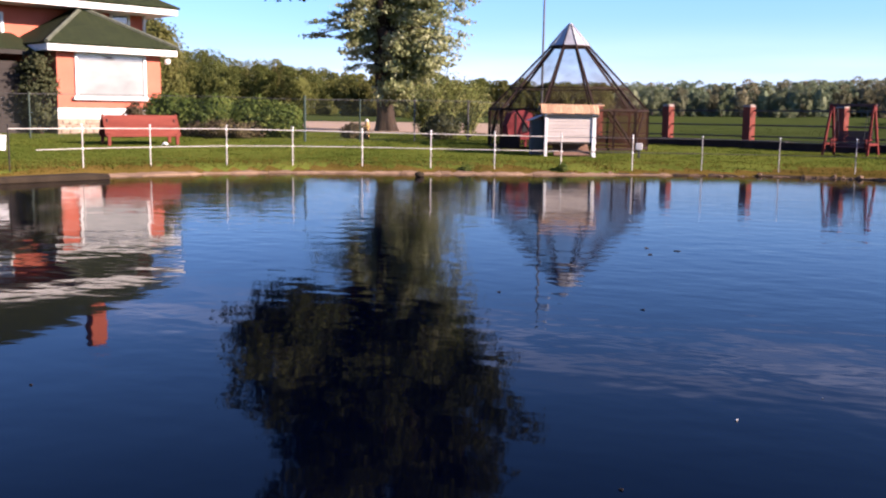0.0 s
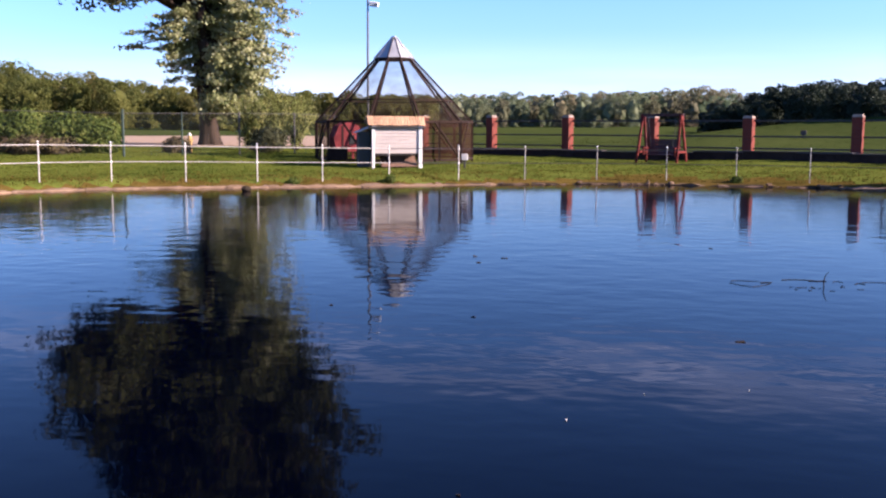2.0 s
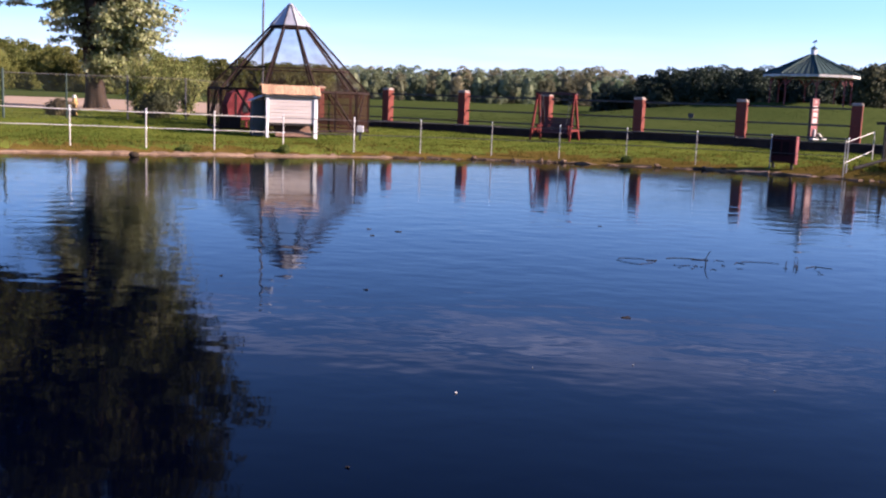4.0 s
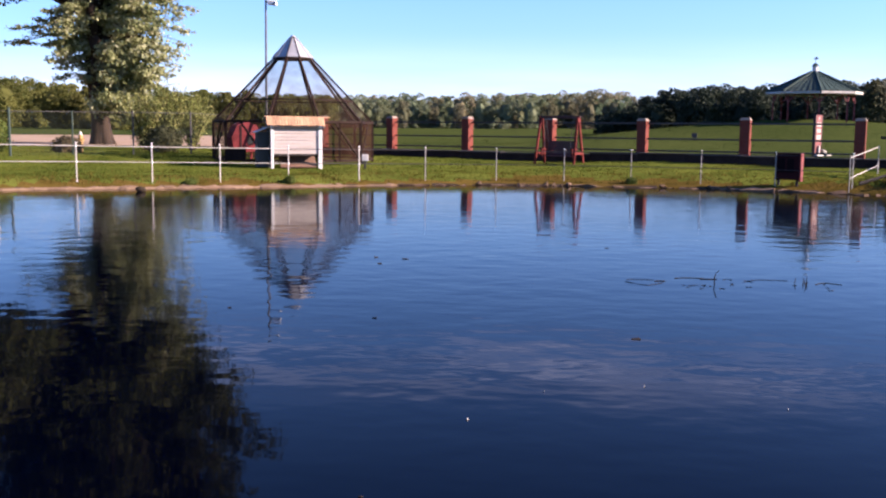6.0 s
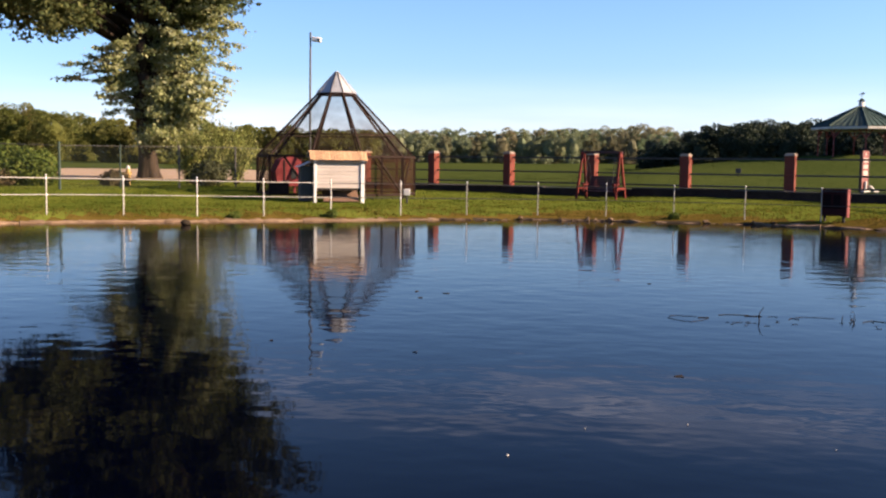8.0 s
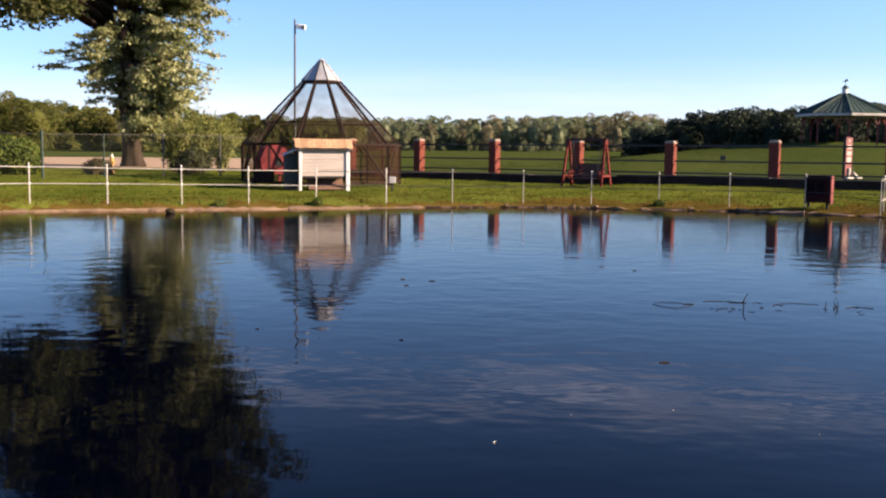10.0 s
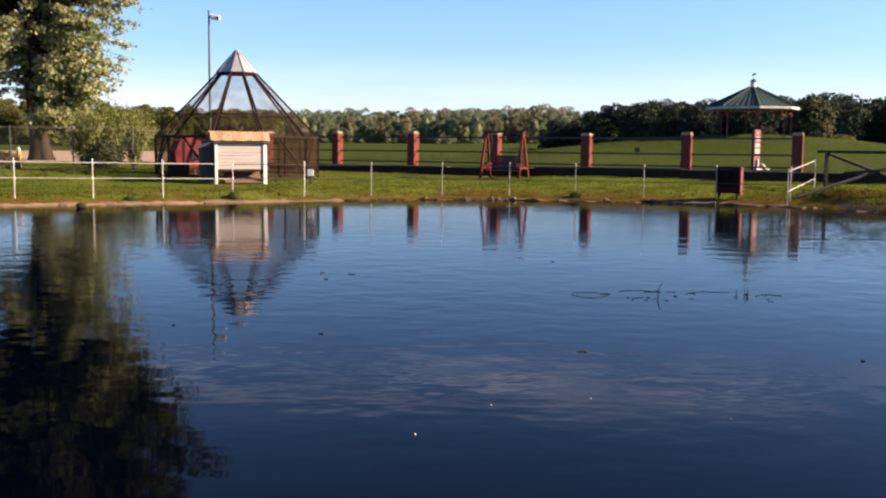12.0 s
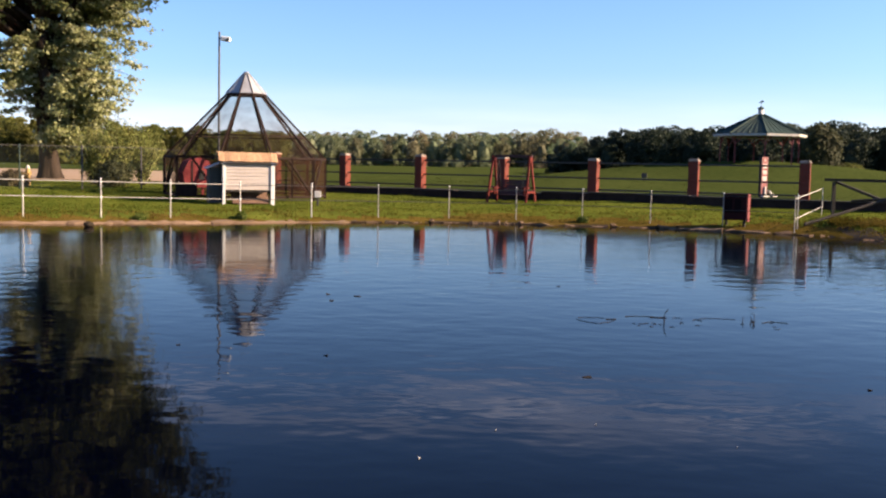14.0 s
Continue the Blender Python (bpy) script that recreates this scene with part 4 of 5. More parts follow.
def build_house():
    ox, oy = -30.73, 41.57
    t = thing("house", pose(ox, oy, 0.88, 0, 0, 64.2), "orange-red two-storey house with green shingle hip roofs and white eaves", "house")
    # front wing
    part("stone_base", box((5.5, 6.2, 1.0), (0, 3.05, 0.08)), M_STONE, t, "pale rubble stone base")
    part("white_band", box((5.44, 6.14, 0.5), (0, 3.05, 0.83)), M_WHITE, t)
    part("wall", box((5.4, 6.1, 2.72), (0, 3.05, 2.4)), M_HOUSE, t)
    big = build_window(t, 0.02, 0.0, 1.60, 3.62, 3.55)
    part("blind", box((3.38, 0.02, 1.74), (0.02, -0.032, 2.49), bevel=0), M_BLIND, big, "pale drawn blind mottled with painted reflections")
    part("eave", box((6.7, 7.2, 0.36), (0, 3.05, 3.88)), M_WHITE, t, "deep white fascia")
    for pl in hip(-3.42, 3.42, -0.62, 12.0, 4.07, 1.95):
        part("roof", slab(pl, 0.08), M_ROOF, t)
    for a, b in (((-3.42, -0.62, 4.1), (0, 2.8, 6.05)), ((3.42, -0.62, 4.1), (0, 2.8, 6.05))):
        part("hip_cap", rod(a, b, 0.10, n=6), M_RIDGE, t, "paler worn hip ridge")
    part("lamp", box((0.3, 0.25, 0.28), (2.95, -0.25, 3.45), bevel=0.08), M_WHITE, t, "white eave lamp")
    r = random.Random(12)
    shapes = []
    for k in range(5):
        b = bmesh.new()
        bmesh.ops.create_cube(b, size=1, matrix=Matrix.Diagonal((0.36, 0.07, 0.2, 1)))
        bmesh.ops.bevel(b, geom=b.edges[:], offset=0.03, segments=1, affect="EDGES")
        for v in b.verts:
            v.co += Vector((r.gauss(0, 0.02), r.gauss(0, 0.006), r.gauss(0, 0.016)))
        me = mesh_of("rubble", b)
        me.materials.append(M_STONE)
        shapes.append(me)
    for row in range(4):
        for k in range(14):
            ob = part("stone", r.choice(shapes), M_STONE, t)
            ob.matrix_basis = pose(-2.62 + 0.39 * (k + 0.5 * (row % 2)) + r.uniform(-0.05, 0.05), -0.07 + r.uniform(-0.012, 0.012), -0.22 + 0.21 * row + r.uniform(-0.03, 0.03), 0, r.uniform(-14, 14), 0) @ Matrix.Diagonal((r.uniform(0.75, 1.25), 1, r.uniform(0.75, 1.3), 1))
    # main block behind
    part("main_wall", box((13.0, 10.0, 6.3), (-2.3, 9.1, 3.05)), M_HOUSE, t)
    part("main_eave", box((15.3, 13.5, 0.40), (-2.5, 9.05, 6.22)), M_WHITE, t, "deep white upper fascia")
    for pl in hip(-10.3, 5.25, 2.2, 15.9, 6.43, 3.7):
        part("main_roof", slab(pl, 0.1), M_ROOF, t)
    build_window(t, 2.75, 4.1, 4.75, 6.0, 1.0)
    build_window(t, -4.1, 4.1, 4.2, 5.6, 1.3, cross=True)
    part("corner_board", box((0.16, 0.16, 2.2), (4.15, 4.08, 5.1)), M_WHITE, t)
    ch = part("chimney", box((0.9, 0.75, 4.0), (3.1, 8.6, 8.95)), M_HOUSE, t, "orange-red rendered chimney")
    part("chimney_cap", box((1.0, 0.85, 0.14), (3.1, 8.6, 10.95)), M_BRICK, ch)
    # porch
    part("porch_roof", slab([(-9.5, 0.8, 3.75), (-3.0, 0.8, 3.75), (-3.0, 4.1, 4.7), (-9.5, 4.1, 4.7)], 0.12), M_ROOF, t)
    part("porch_fascia", box((6.6, 0.14, 0.2), (-6.2, 0.78, 3.6)), M_TIMBER, t)
    for sx in (-9.2, -6.2, -3.3):
        part("porch_post", box((0.2, 0.2, 3.6), (sx, 1.0, 1.75)), M_TIMBER, t)
    # dark panels added between the posts paint the shade of the porch recess
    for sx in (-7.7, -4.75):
        part("porch_shade_panel", box((2.7, 0.05, 2.9), (sx, 1.15, 1.75)), M_TIMBER, t, "dark panel added for the porch's shade")
    part("porch_floor", box((6.6, 3.3, 0.5), (-6.2, 2.5, 0.1)), M_TIMBER, t)


build_house()


def build_frame_shelter():
    x, y = polar(-35.05, 41)
    t = thing("duck_shelter", pose(x, y, gz(x, y), 0, 0, 49), "faded red A-frame wooden shelter with board sides on short legs", "shelter")
    L, H, W = 2.8, 1.12, 0.57
    for i in range(6):
        f0, f1 = i / 6, (i + 1) / 6
        for s in (-1, 1):
            y0, z0 = s * W * (1 - f0 * 0.95), 0.38 + (H - 0.38) * f0
            y1, z1 = s * W * (1 - f1 * 0.95), 0.38 + (H - 0.38) * f1
            ang = math.degrees(math.atan2(z1 - z0, abs(y1 - y0)))
            part("board", box((L, math.hypot(y1 - y0, z1 - z0) + 0.02, 0.025), (0, (y0 + y1) / 2, (z0 + z1) / 2), (ang if s < 0 else -ang, 0, 0), 0.005), M_BENCH, t)
    for sx in (-1, 1):
        # black panel put into the open end for the shade inside
        part("end_shade_panel", box((0.03, 0.5, 0.55), (sx * (L / 2 - 0.12), 0, 0.7)), M_IRON, t, "dark panel for the shade of the open end")
        for s in (-1, 1):
            part("leg", box((0.12, 0.12, 0.5), (sx * (L / 2 - 0.1), s * W, 0.2)), M_BENCH, t)
            part("end_trim", rod((sx * (L / 2 + 0.005), s * (W + 0.02), 0.36), (sx * (L / 2 + 0.005), 0, H + 0.03), 0.045, n=4), M_BENCH, t)
        part("rail", box((L, 0.06, 0.1), (0, sx * (W + 0.02), 0.36)), M_BENCH, t)


build_frame_shelter()


def build_bird_box():
    x, y = polar(-43.1, 42)
    t = thing("bird_box", pose(x, y, gz(x, y), 0, 0, 40), "orange-red wooden bird box on twin poles", "bird box")
    b = part("box", box((0.34, 0.3, 0.75), (0, 0, 2.55), bevel=0.02), M_HOUSE, t)
    part("hole", rod((0.05, -0.16, 2.5), (0.05, -0.148, 2.5), 0.06, n=12), M_IRON, b)
    for sx in (-0.1, 0.12):
        part("pole", rod((sx, 0, -0.1), (sx, 0, 2.3), 0.03), M_GREYPIPE, t)


build_bird_box()
x, y = polar(-41.9, 30.1)
t = thing("notice", pose(x, y, 0.98, 0, 0, 41), "small white notice board tied to a fence post", "notice")
part("board", box((0.42, 0.02, 0.42), (-0.16, -0.05, 0), (0, 5, 0)), M_PAPER, t)


# ---- chain-link fence ----
def build_chain_fence():
    t = tagged(new("chain_link_fence"), "tall chain-link fence with slim green and grey posts", "fence")
    pts = [polar(*p) for p in ((-45.5, 44), (-40.6, 44), (-36, 46.0), (-31, 44.5), (-26.1, 43.5), (-23.0, 44.3), (-19.9, 45.2), (-16.85, 46.4), (-14.6, 47.2))]
    for i, (x, y) in enumerate(pts):
        z = gz(x, y)
        if i not in (2, 3):
            part("post", rod((x, y, z - 0.1), (x, y, z + 1.86 + (0.1 if i == 4 else 0)), 0.055 if i == 4 else 0.035), M_GREENPOST if i < 6 else M_POLE, t)
        if i:
            px, py = pts[i - 1]
            pz = gz(px, py)
            part("top_rail", rod((px, py, pz + 1.80), (x, y, z + 1.80), 0.012, n=6), M_POLE, t)
            b = bmesh.new()
            b.faces.new([b.verts.new(v) for v in ((px, py, pz), (x, y, z), (x, y, z + 1.79), (px, py, pz + 1.79))])
            part("mesh_panel", b, M_CHAIN, t)


build_chain_fence()


# ---- trees ----
def limb_bm(paths):
    bm = bmesh.new()
    for pts, r0, r1 in paths:
        for i in range(len(pts) - 1):
            f0, f1 = i / (len(pts) - 1), (i + 1) / (len(pts) - 1)
            a, b = Vector(pts[i]), Vector(pts[i + 1])
            rod(a, b + (b - a).normalized() * r0 * 0.15, r0 + (r1 - r0) * f0, r0 + (r1 - r0) * f1, 9, bm)
    return bm


def wander(rng, a, b, n, amp):
    a, b = np.array(a, float), np.array(b, float)
    p = [a + (b - a) * k / n + (rng.normal(0, amp, 3) if 0 < k < n else 0) for k in range(n + 1)]
    return [tuple(v) for v in p]


def build_big_tree():
    rng = np.random.default_rng(11)
    x, y = polar(-21.5, 62)
    t = thing("silver_maple", pose(x, y, gz(x, y) - 0.05, 0, 0, 21.5) @ Matrix.Diagonal((1.15, 1.15, 1.15, 1)), "huge spreading maple with a thick trunk and pale yellowing lower leaves", "tree")
    tr = bmesh.new()
    n = 26
    rings = []
    for z, r in ((-0.3, 0.74), (0.05, 0.63), (0.35, 0.54), (0.9, 0.47), (1.8, 0.44), (2.6, 0.45), (3.2, 0.49), (3.8, 0.42)):
        ring = []
        for k in range(n):
            an = 2 * math.pi * k / n
            flare = 1 + 0.18 * max(0, 1 - z / 1.1) * math.sin(an * 5 + 0.6) + 0.06 * math.sin(an * 9 + z) + 0.03 * math.sin(an * 13 - 2 * z)
            ring.append(tr.verts.new((math.cos(an) * r * flare - 0.04 * z, math.sin(an) * r * flare, z)))
        rings.append(ring)
    for a, b in zip(rings, rings[1:]):
        for k in range(n):
            tr.faces.new((a[k], a[(k + 1) % n], b[(k + 1) % n], b[k]))
    tr.faces.new(rings[-1])
    part("trunk", tr, M_BARK, t, smooth=True)
    right = lambda z: np.interp(z, (7.5, 9, 10.4, 12, 14.2, 16, 18.1, 21, 24), (4.6, 4.8, 5.2, 7.2, 8.7, 8.2, 6.6, 5.2, 1.8))
    left = lambda z: np.interp(z, (7.6, 8.6, 10.2, 10.9, 12, 14.2, 18, 21, 24), (5.4, 7.0, 9.0, 9.2, 8.4, 7.8, 7.2, 5.6, 1.8))
    paths, tips = [], []
    # stems fan out of the fork
    stems = [((-0.28, 0.1, 3.2), (-1.5, 0.2, 11.2)), ((0.2, -0.1, 3.2), (1.6, -0.5, 11.8)), ((0, 0.25, 3.4), (0.2, 1.5, 12.6)), ((-0.12, -0.2, 3.3), (-0.5, -1.3, 10.4)), ((0.1, 0, 3.3), (0.35, -0.3, 12.0))]
    for a, b in stems:
        paths.append((wander(rng, a, b, 6, 0.13), 0.34, 0.14))
        for k in range(25):
            f = rng.uniform(0.55, 1.0)
            s = np.array(a) + (np.array(b) - np.array(a)) * f
            an = rng.choice((0, math.pi)) + rng.normal(0, 0.75)
            z = rng.uniform(9.6 if math.cos(an) > 0.3 else 9.3, 22.6)
            c = math.cos(an)
            env = (right(z) if c > 0 else left(z)) * abs(c) + 0.9 * (right(z) + left(z)) / 2 * (1 - abs(c))
            rad = env * (rng.uniform(0.72, 0.98) if k % 3 else rng.uniform(0.3, 0.7))
            e = (rad * math.cos(an), rad * math.sin(an) * (0.55 if math.sin(an) < 0 else 1.0), z)
            paths.append((wander(rng, s, e, 5, 0.27), 0.13, 0.022))
            tips.append((np.array(s), np.array(e)))
    # heavy boughs that hang low to one side, in the shade of the crown
    for k in range(16):
        z = rng.uniform(8.7, 10.8)
        an = math.pi + rng.uniform(-0.7, 0.8)
        s, e = np.array((-0.8, 0.1, rng.uniform(6.6, 7.6))), np.array((left(z) * rng.uniform(0.7, 0.97) * math.cos(an), left(z) * 0.9 * math.sin(an), z - 0.2))
        mid = (s + e) / 2 + (0, 0, 0.55)
        paths.append(([tuple(s), tuple(mid), tuple(e)], 0.15, 0.025))
        tips.append((s + (e - s) * 0.2, e))
    for k in range(5):
        z = rng.uniform(9.6, 11.0)
        an = rng.uniform(-0.6, 0.6)
        s, e = np.array((0.7, 0, rng.uniform(6.4, 7.4))), np.array((right(z) * rng.uniform(0.6, 0.9) * math.cos(an), right(z) * 0.8 * math.sin(an), z))
        paths.append((wander(rng, s, e, 4, 0.2), 0.12, 0.025))
        tips.append((s + (e - s) * 0.3, e))
    centres = []
    for s, e in tips:
        for k in range(26):
            f = rng.uniform(0.38, 1.03)
            c = s + (e - s) * f + rng.normal(0, 0.56, 3) * (0.55 + 0.6 * f)
            m = int(rng.integers(20, 42))
            p = c + rng.normal(0, 0.30, (m, 3)) * [1, 1, 0.6]
            p[:, 2] -= 0.10 * np.hypot(p[:, 0] - c[0], p[:, 1] - c[1])
            centres.append(p)
    # lower sprays: thin layered ones to one side, a fuller drooping skirt to the other
    shade, low = [], []

    def spray(z, an, reach, drop, clumps, thick, into):
        s = np.array((math.cos(an) * 0.25, math.sin(an) * 0.25, z - 0.25))
        e = np.array((math.cos(an) * reach, math.sin(an) * reach * 0.85, z - drop))
        mid = s * 0.5 + e * 0.5 + (0, 0, 0.16 + 0.06 * reach)
        paths.append(([tuple(s), tuple(mid), tuple(e)], 0.045, 0.010))
        for j in range(clumps):
            f = rng.uniform(0.22, 1.04)
            c = (s + (mid - s) * 2 * f if f < 0.5 else mid + (e - mid) * (2 * f - 1)) + rng.normal(0, 0.13, 3) * [1, 1, thick]
            p = c + rng.normal(0, 0.18, (int(rng.integers(16, 34)), 3)) * [1, 1, thick]
            p[:, 2] -= rng.uniform(0, 0.22, len(p)) * thick
            into.append(p)

    for z, reach in ((6.9, 2.2), (6.5, 3.0), (6.2, 3.4), (5.75, 4.0), (5.45, 4.3), (5.2, 3.1), (4.5, 2.7), (4.2, 2.6), (3.7, 2.2), (3.3, 1.0)):
        for k in range(2):
            spray(z + rng.normal(0, 0.08), math.pi + rng.uniform(-0.4, 0.4), reach * rng.uniform(0.82, 1.0), rng.uniform(0.0, 0.3), 8, 0.26, shade)
    for z in (6.3, 5.7, 5.3, 4.9, 6.8, 7.3, 6.0, 5.0, 5.5):
        spray(z, math.pi + rng.uniform(0.25, 1.05), rng.uniform(1.6, 3.0), rng.uniform(0.1, 0.5), 14, 0.5, low)
    for k in range(74):
        z = 3.4 + 6.8 * (k + rng.uniform(0, 1)) / 74
        spray(z, rng.uniform(-1.15, 1.0), np.interp(z, (3.4, 4.2, 5.2, 6.6, 8.4, 10), (3.4, 4.0, 4.8, 4.6, 5.2, 5.6)) * (rng.uniform(0.8, 1.03) if k % 2 else rng.uniform(0.4, 0.8)), rng.uniform(0.0, 0.8), 12, 0.42, low)
    for k in range(22):
        spray(rng.uniform(2.4, 4.2), rng.uniform(-1.1, 0.8), rng.uniform(1.2, 3.3), rng.uniform(0.3, 0.9), 9, 0.6, low)
    for k in range(10):
        spray(rng.uniform(2.4, 3.3), -math.pi / 2 + rng.uniform(-0.3, 1.2), rng.uniform(0.8, 1.7), rng.uniform(0.3, 0.8), 8, 0.7, low)
    for k in range(10):
        spray(rng.uniform(4.2, 8.0), -math.pi / 2 + rng.uniform(0.5, 1.3), rng.uniform(1.2, 2.8), rng.uniform(0.1, 0.8), 9, 0.55, low)
    for k in range(4):
        spray(rng.uniform(6.2, 8.0), -math.pi / 2 + rng.uniform(-0.9, 0.2), rng.uniform(1.2, 2.2), rng.uniform(0.1, 0.5), 8, 0.5, low)
    for k in range(14):
        spray(rng.uniform(2.6, 5.2), -math.pi / 2 + rng.uniform(0.1, 1.3), rng.uniform(1.4, 3.2), rng.uniform(0.3, 1.0), 11, 0.6, low)
    part("limb", limb_bm(paths), M_BARK, t, smooth=True)
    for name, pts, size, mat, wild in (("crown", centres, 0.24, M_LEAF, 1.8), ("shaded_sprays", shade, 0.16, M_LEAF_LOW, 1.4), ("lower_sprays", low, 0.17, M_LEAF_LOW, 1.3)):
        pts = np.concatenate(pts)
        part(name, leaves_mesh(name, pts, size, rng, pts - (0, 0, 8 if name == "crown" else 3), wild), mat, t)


build_big_tree()


def clump_tree(rng, h, w, n_clump, per, spread, lift=0.25, lobe=0.4):
    """Leaf places of a small tree or bush: clumps on the shell of an uneven crown."""
    out, far = [], []
    lobes = rng.normal(size=(6, 3))
    lobes /= np.linalg.norm(lobes, axis=1)[:, None]
    for k in range(n_clump):
        d = rng.normal(size=3)
        d /= np.linalg.norm(d)
        rr = rng.uniform(0.55, 0.92) + lobe * max(0.0, float((lobes @ d).max()) - 0.6)
        c = np.array((d[0] * w / 2 * rr, d[1] * w / 2 * rr, h * (lift + (1 - lift) * (0.5 + 0.5 * d[2] * rr))))
        ball = rng.normal(size=(per, 3))
        ball *= (rng.uniform(0, 1, (per, 1)) ** 0.4) / np.linalg.norm(ball, axis=1)[:, None]
        out.append(c + ball * spread * 1.9)
        far.append(out[-1] - c + 1.6 * spread * np.array((d[0], d[1], d[2] + 0.35)))
    return np.concatenate(out), np.concatenate(far)


def build_bush(name, az, d, h, w, mat, label, seed, leaf=0.16, clumps=70, category="bush", trunk=False, lift=0.05):
    rng = np.random.default_rng(seed)
    x, y = polar(az, d)
    t = thing(name, pose(x, y, gz(x, y) - 0.05), label, category)
    paths = [(wander(rng, (rng.normal(0, 0.1), rng.normal(0, 0.1), 0), (rng.normal(0, w * 0.2), rng.normal(0, w * 0.2), h * 0.75), 3, 0.05), 0.05 * h / 2, 0.01) for k in range(5)]
    if trunk:
        paths.append((wander(rng, (0, 0, 0), (0, 0, h * 0.7), 3, 0.1), 0.03 * h, 0.05))
    part("branching", limb_bm(paths), M_BARK, t)
    pts, far = clump_tree(rng, h, w, clumps * 2, 46, leaf * 1.3, lift)
    part("leaves", leaves_mesh(name, pts, leaf * 0.85, rng, far), mat, t)
    return t


for k, (az, d, h, w) in enumerate(((-33.4, 48, 1.85, 2.0), (-32.3, 47.6, 1.6, 1.9), (-31.2, 47.2, 1.75, 1.8), (-30.1, 47.8, 1.55, 2.1), (-29.0, 47.1, 1.7, 1.8), (-28.1, 46.8, 1.45, 1.6), (-27.3, 46.5, 1.4, 1.5))):
    build_bush("hedge_bush", az, d, h, w, M_LEAF_DEEP, "dense leafy green bush in a hedge by the fence", 120 + k, 0.17, 85)
def build_willow(az, d, h, w, seed):
    """A bush of many arching upright shoots, feathered with narrow leaves."""
    rng = np.random.default_rng(seed)
    x, y = polar(az, d)
    t = thing("willow_bush", pose(x, y, gz(x, y) - 0.05), "pale green feathery bush with upright shoots beside the maple", "bush")
    paths, pts = [], []
    for k in range(46):
        an, reach, top = rng.uniform(0, 2 * math.pi), w * 0.55 * rng.uniform(0, 1) ** 0.6, h * rng.uniform(0.6, 1.03)
        b = np.array((reach * math.cos(an), reach * math.sin(an), top * (1 - 0.25 * reach / w)))
        m = b * (0.4, 0.4, 0.55)
        paths.append(([(0.1 * math.cos(an), 0.1 * math.sin(an), 0), tuple(m), tuple(b)], 0.016, 0.005))
        for j in range(38):
            f = rng.uniform(0.15, 1.0)
            c = m * f * 2 if f < 0.5 else m + (b - m) * (f - 0.5) * 2
            pts.append(c + rng.normal(0, 0.11, (2, 3)) * (1, 1, 1.3))
    pts = np.concatenate(pts)
    part("branching", limb_bm(paths), M_BARK, t)
    part("leaves", leaves_mesh("willow_leaves", pts, 0.105, rng, pts - (0, 0, 0.3), 1.0), M_LEAF_PALE, t)


for k, (az, h, w) in enumerate(((-19.3, 3.0, 2.4), (-18.1, 3.6, 2.7), (-16.8, 3.3, 2.6))):
    build_willow(az, 52 + 0.4 * k, h, w, 61 + k)
build_bush("fence_bush", -18.35, 47.9, 1.15, 1.5, M_LEAF_OLIVE, "low rounded olive-green bush behind the chain-link fence", 32, 0.13, 55)
build_bush("dry_bush", -23.3, 46.8, 0.6, 1.1, M_LEAF_DRY, "low brown dried bush near the maple trunk", 33, 0.12, 40)
build_bush("dry_bush", -30.3, 45.6, 0.65, 3.6, M_LEAF_DRY, "brown dried flower stalks below the hedge", 34, 0.12, 60)
build_bush("bank_weeds", 22.9, 34.6, 0.16, 2.4, M_DRYBLADE, "low golden weeds on the bare pond bank", 41, 0.07, 60, "weeds")
build_bush("red_shrub", -35.3, 45.0, 1.45, 0.7, M_LEAF_DRY, "small red-leaved shrub by the house wall", 35, 0.12, 25)
build_bush("house_vine", -40.2, 50.5, 4.0, 1.6, M_LEAF_OLIVE, "tall vine climbing the shaded side of the house", 36, 0.2, 30, "vine")
build_bush("garden_bush", -45.3, 44, 4.6, 2.8, M_LEAF_WOOD, "tall green bush in front of the porch", 37, 0.2, 120)
build_bush("sunlit_tree", 20.4, 95, 5.3, 3.6, M_LEAF_OLIVE, "rounded green tree beyond the gazebo", 38, 0.30, 120, "tree", True)
build_bush("mound_bush", 22.0, 94, 1.9, 2.4, M_LEAF_WOOD, "small round green bush beyond the gazebo", 43, 0.2, 50)
build_bush("house_tree", -34.2, 112, 11.0, 5.6, M_LEAF_TURN, "green tree rising behind the house", 39, 0.4, 130, "tree", True)

for k, (az, h, w) in enumerate(((-16.9, 0.12, 0.34), (-11.45, 0.24, 0.24), (7.95, 0.22, 0.26))):
    build_bush("weed_tuft", az, off_shore(az, 0.42), h, w, M_LEAF_DEEP, "small dark green weed tuft at a fence post", 81 + k, 0.055, 16, "weed")

x, y = polar(11.3, 58)
t = thing("marker_board", pose(x, y, gz(x, y), 0, 0, -10), "small pale square marker board on the mound", "marker")
part("board", box((0.3, 0.04, 0.26), (0, 0, 0.32)), M_COPING, t)
part("stake", box((0.05, 0.03, 0.4), (0, 0.036, 0.12)), M_TIMBER, t)

x, y = polar(-22.6, 47)
t = thing("marker_post", pose(x, y, gz(x, y), 0, 0, 20), "short yellow hydrant-like post with a white cap", "hydrant")
part("barrel", rod((0, 0, -0.05), (0, 0, 0.78), 0.11, 0.09, 14), M_YELLOW, t)
part("flange", rod((0, 0, 0.5), (0, 0, 0.56), 0.15, n=14), M_YELLOW, t)
part("nozzle", rod((-0.15, 0, 0.6), (0.15, 0, 0.6), 0.05, n=10), M_YELLOW, t)
part("cap", rod((0, 0, 0.78), (0, 0, 0.92), 0.10, 0.04, 14), M_RAILWHITE, t, "white cap")


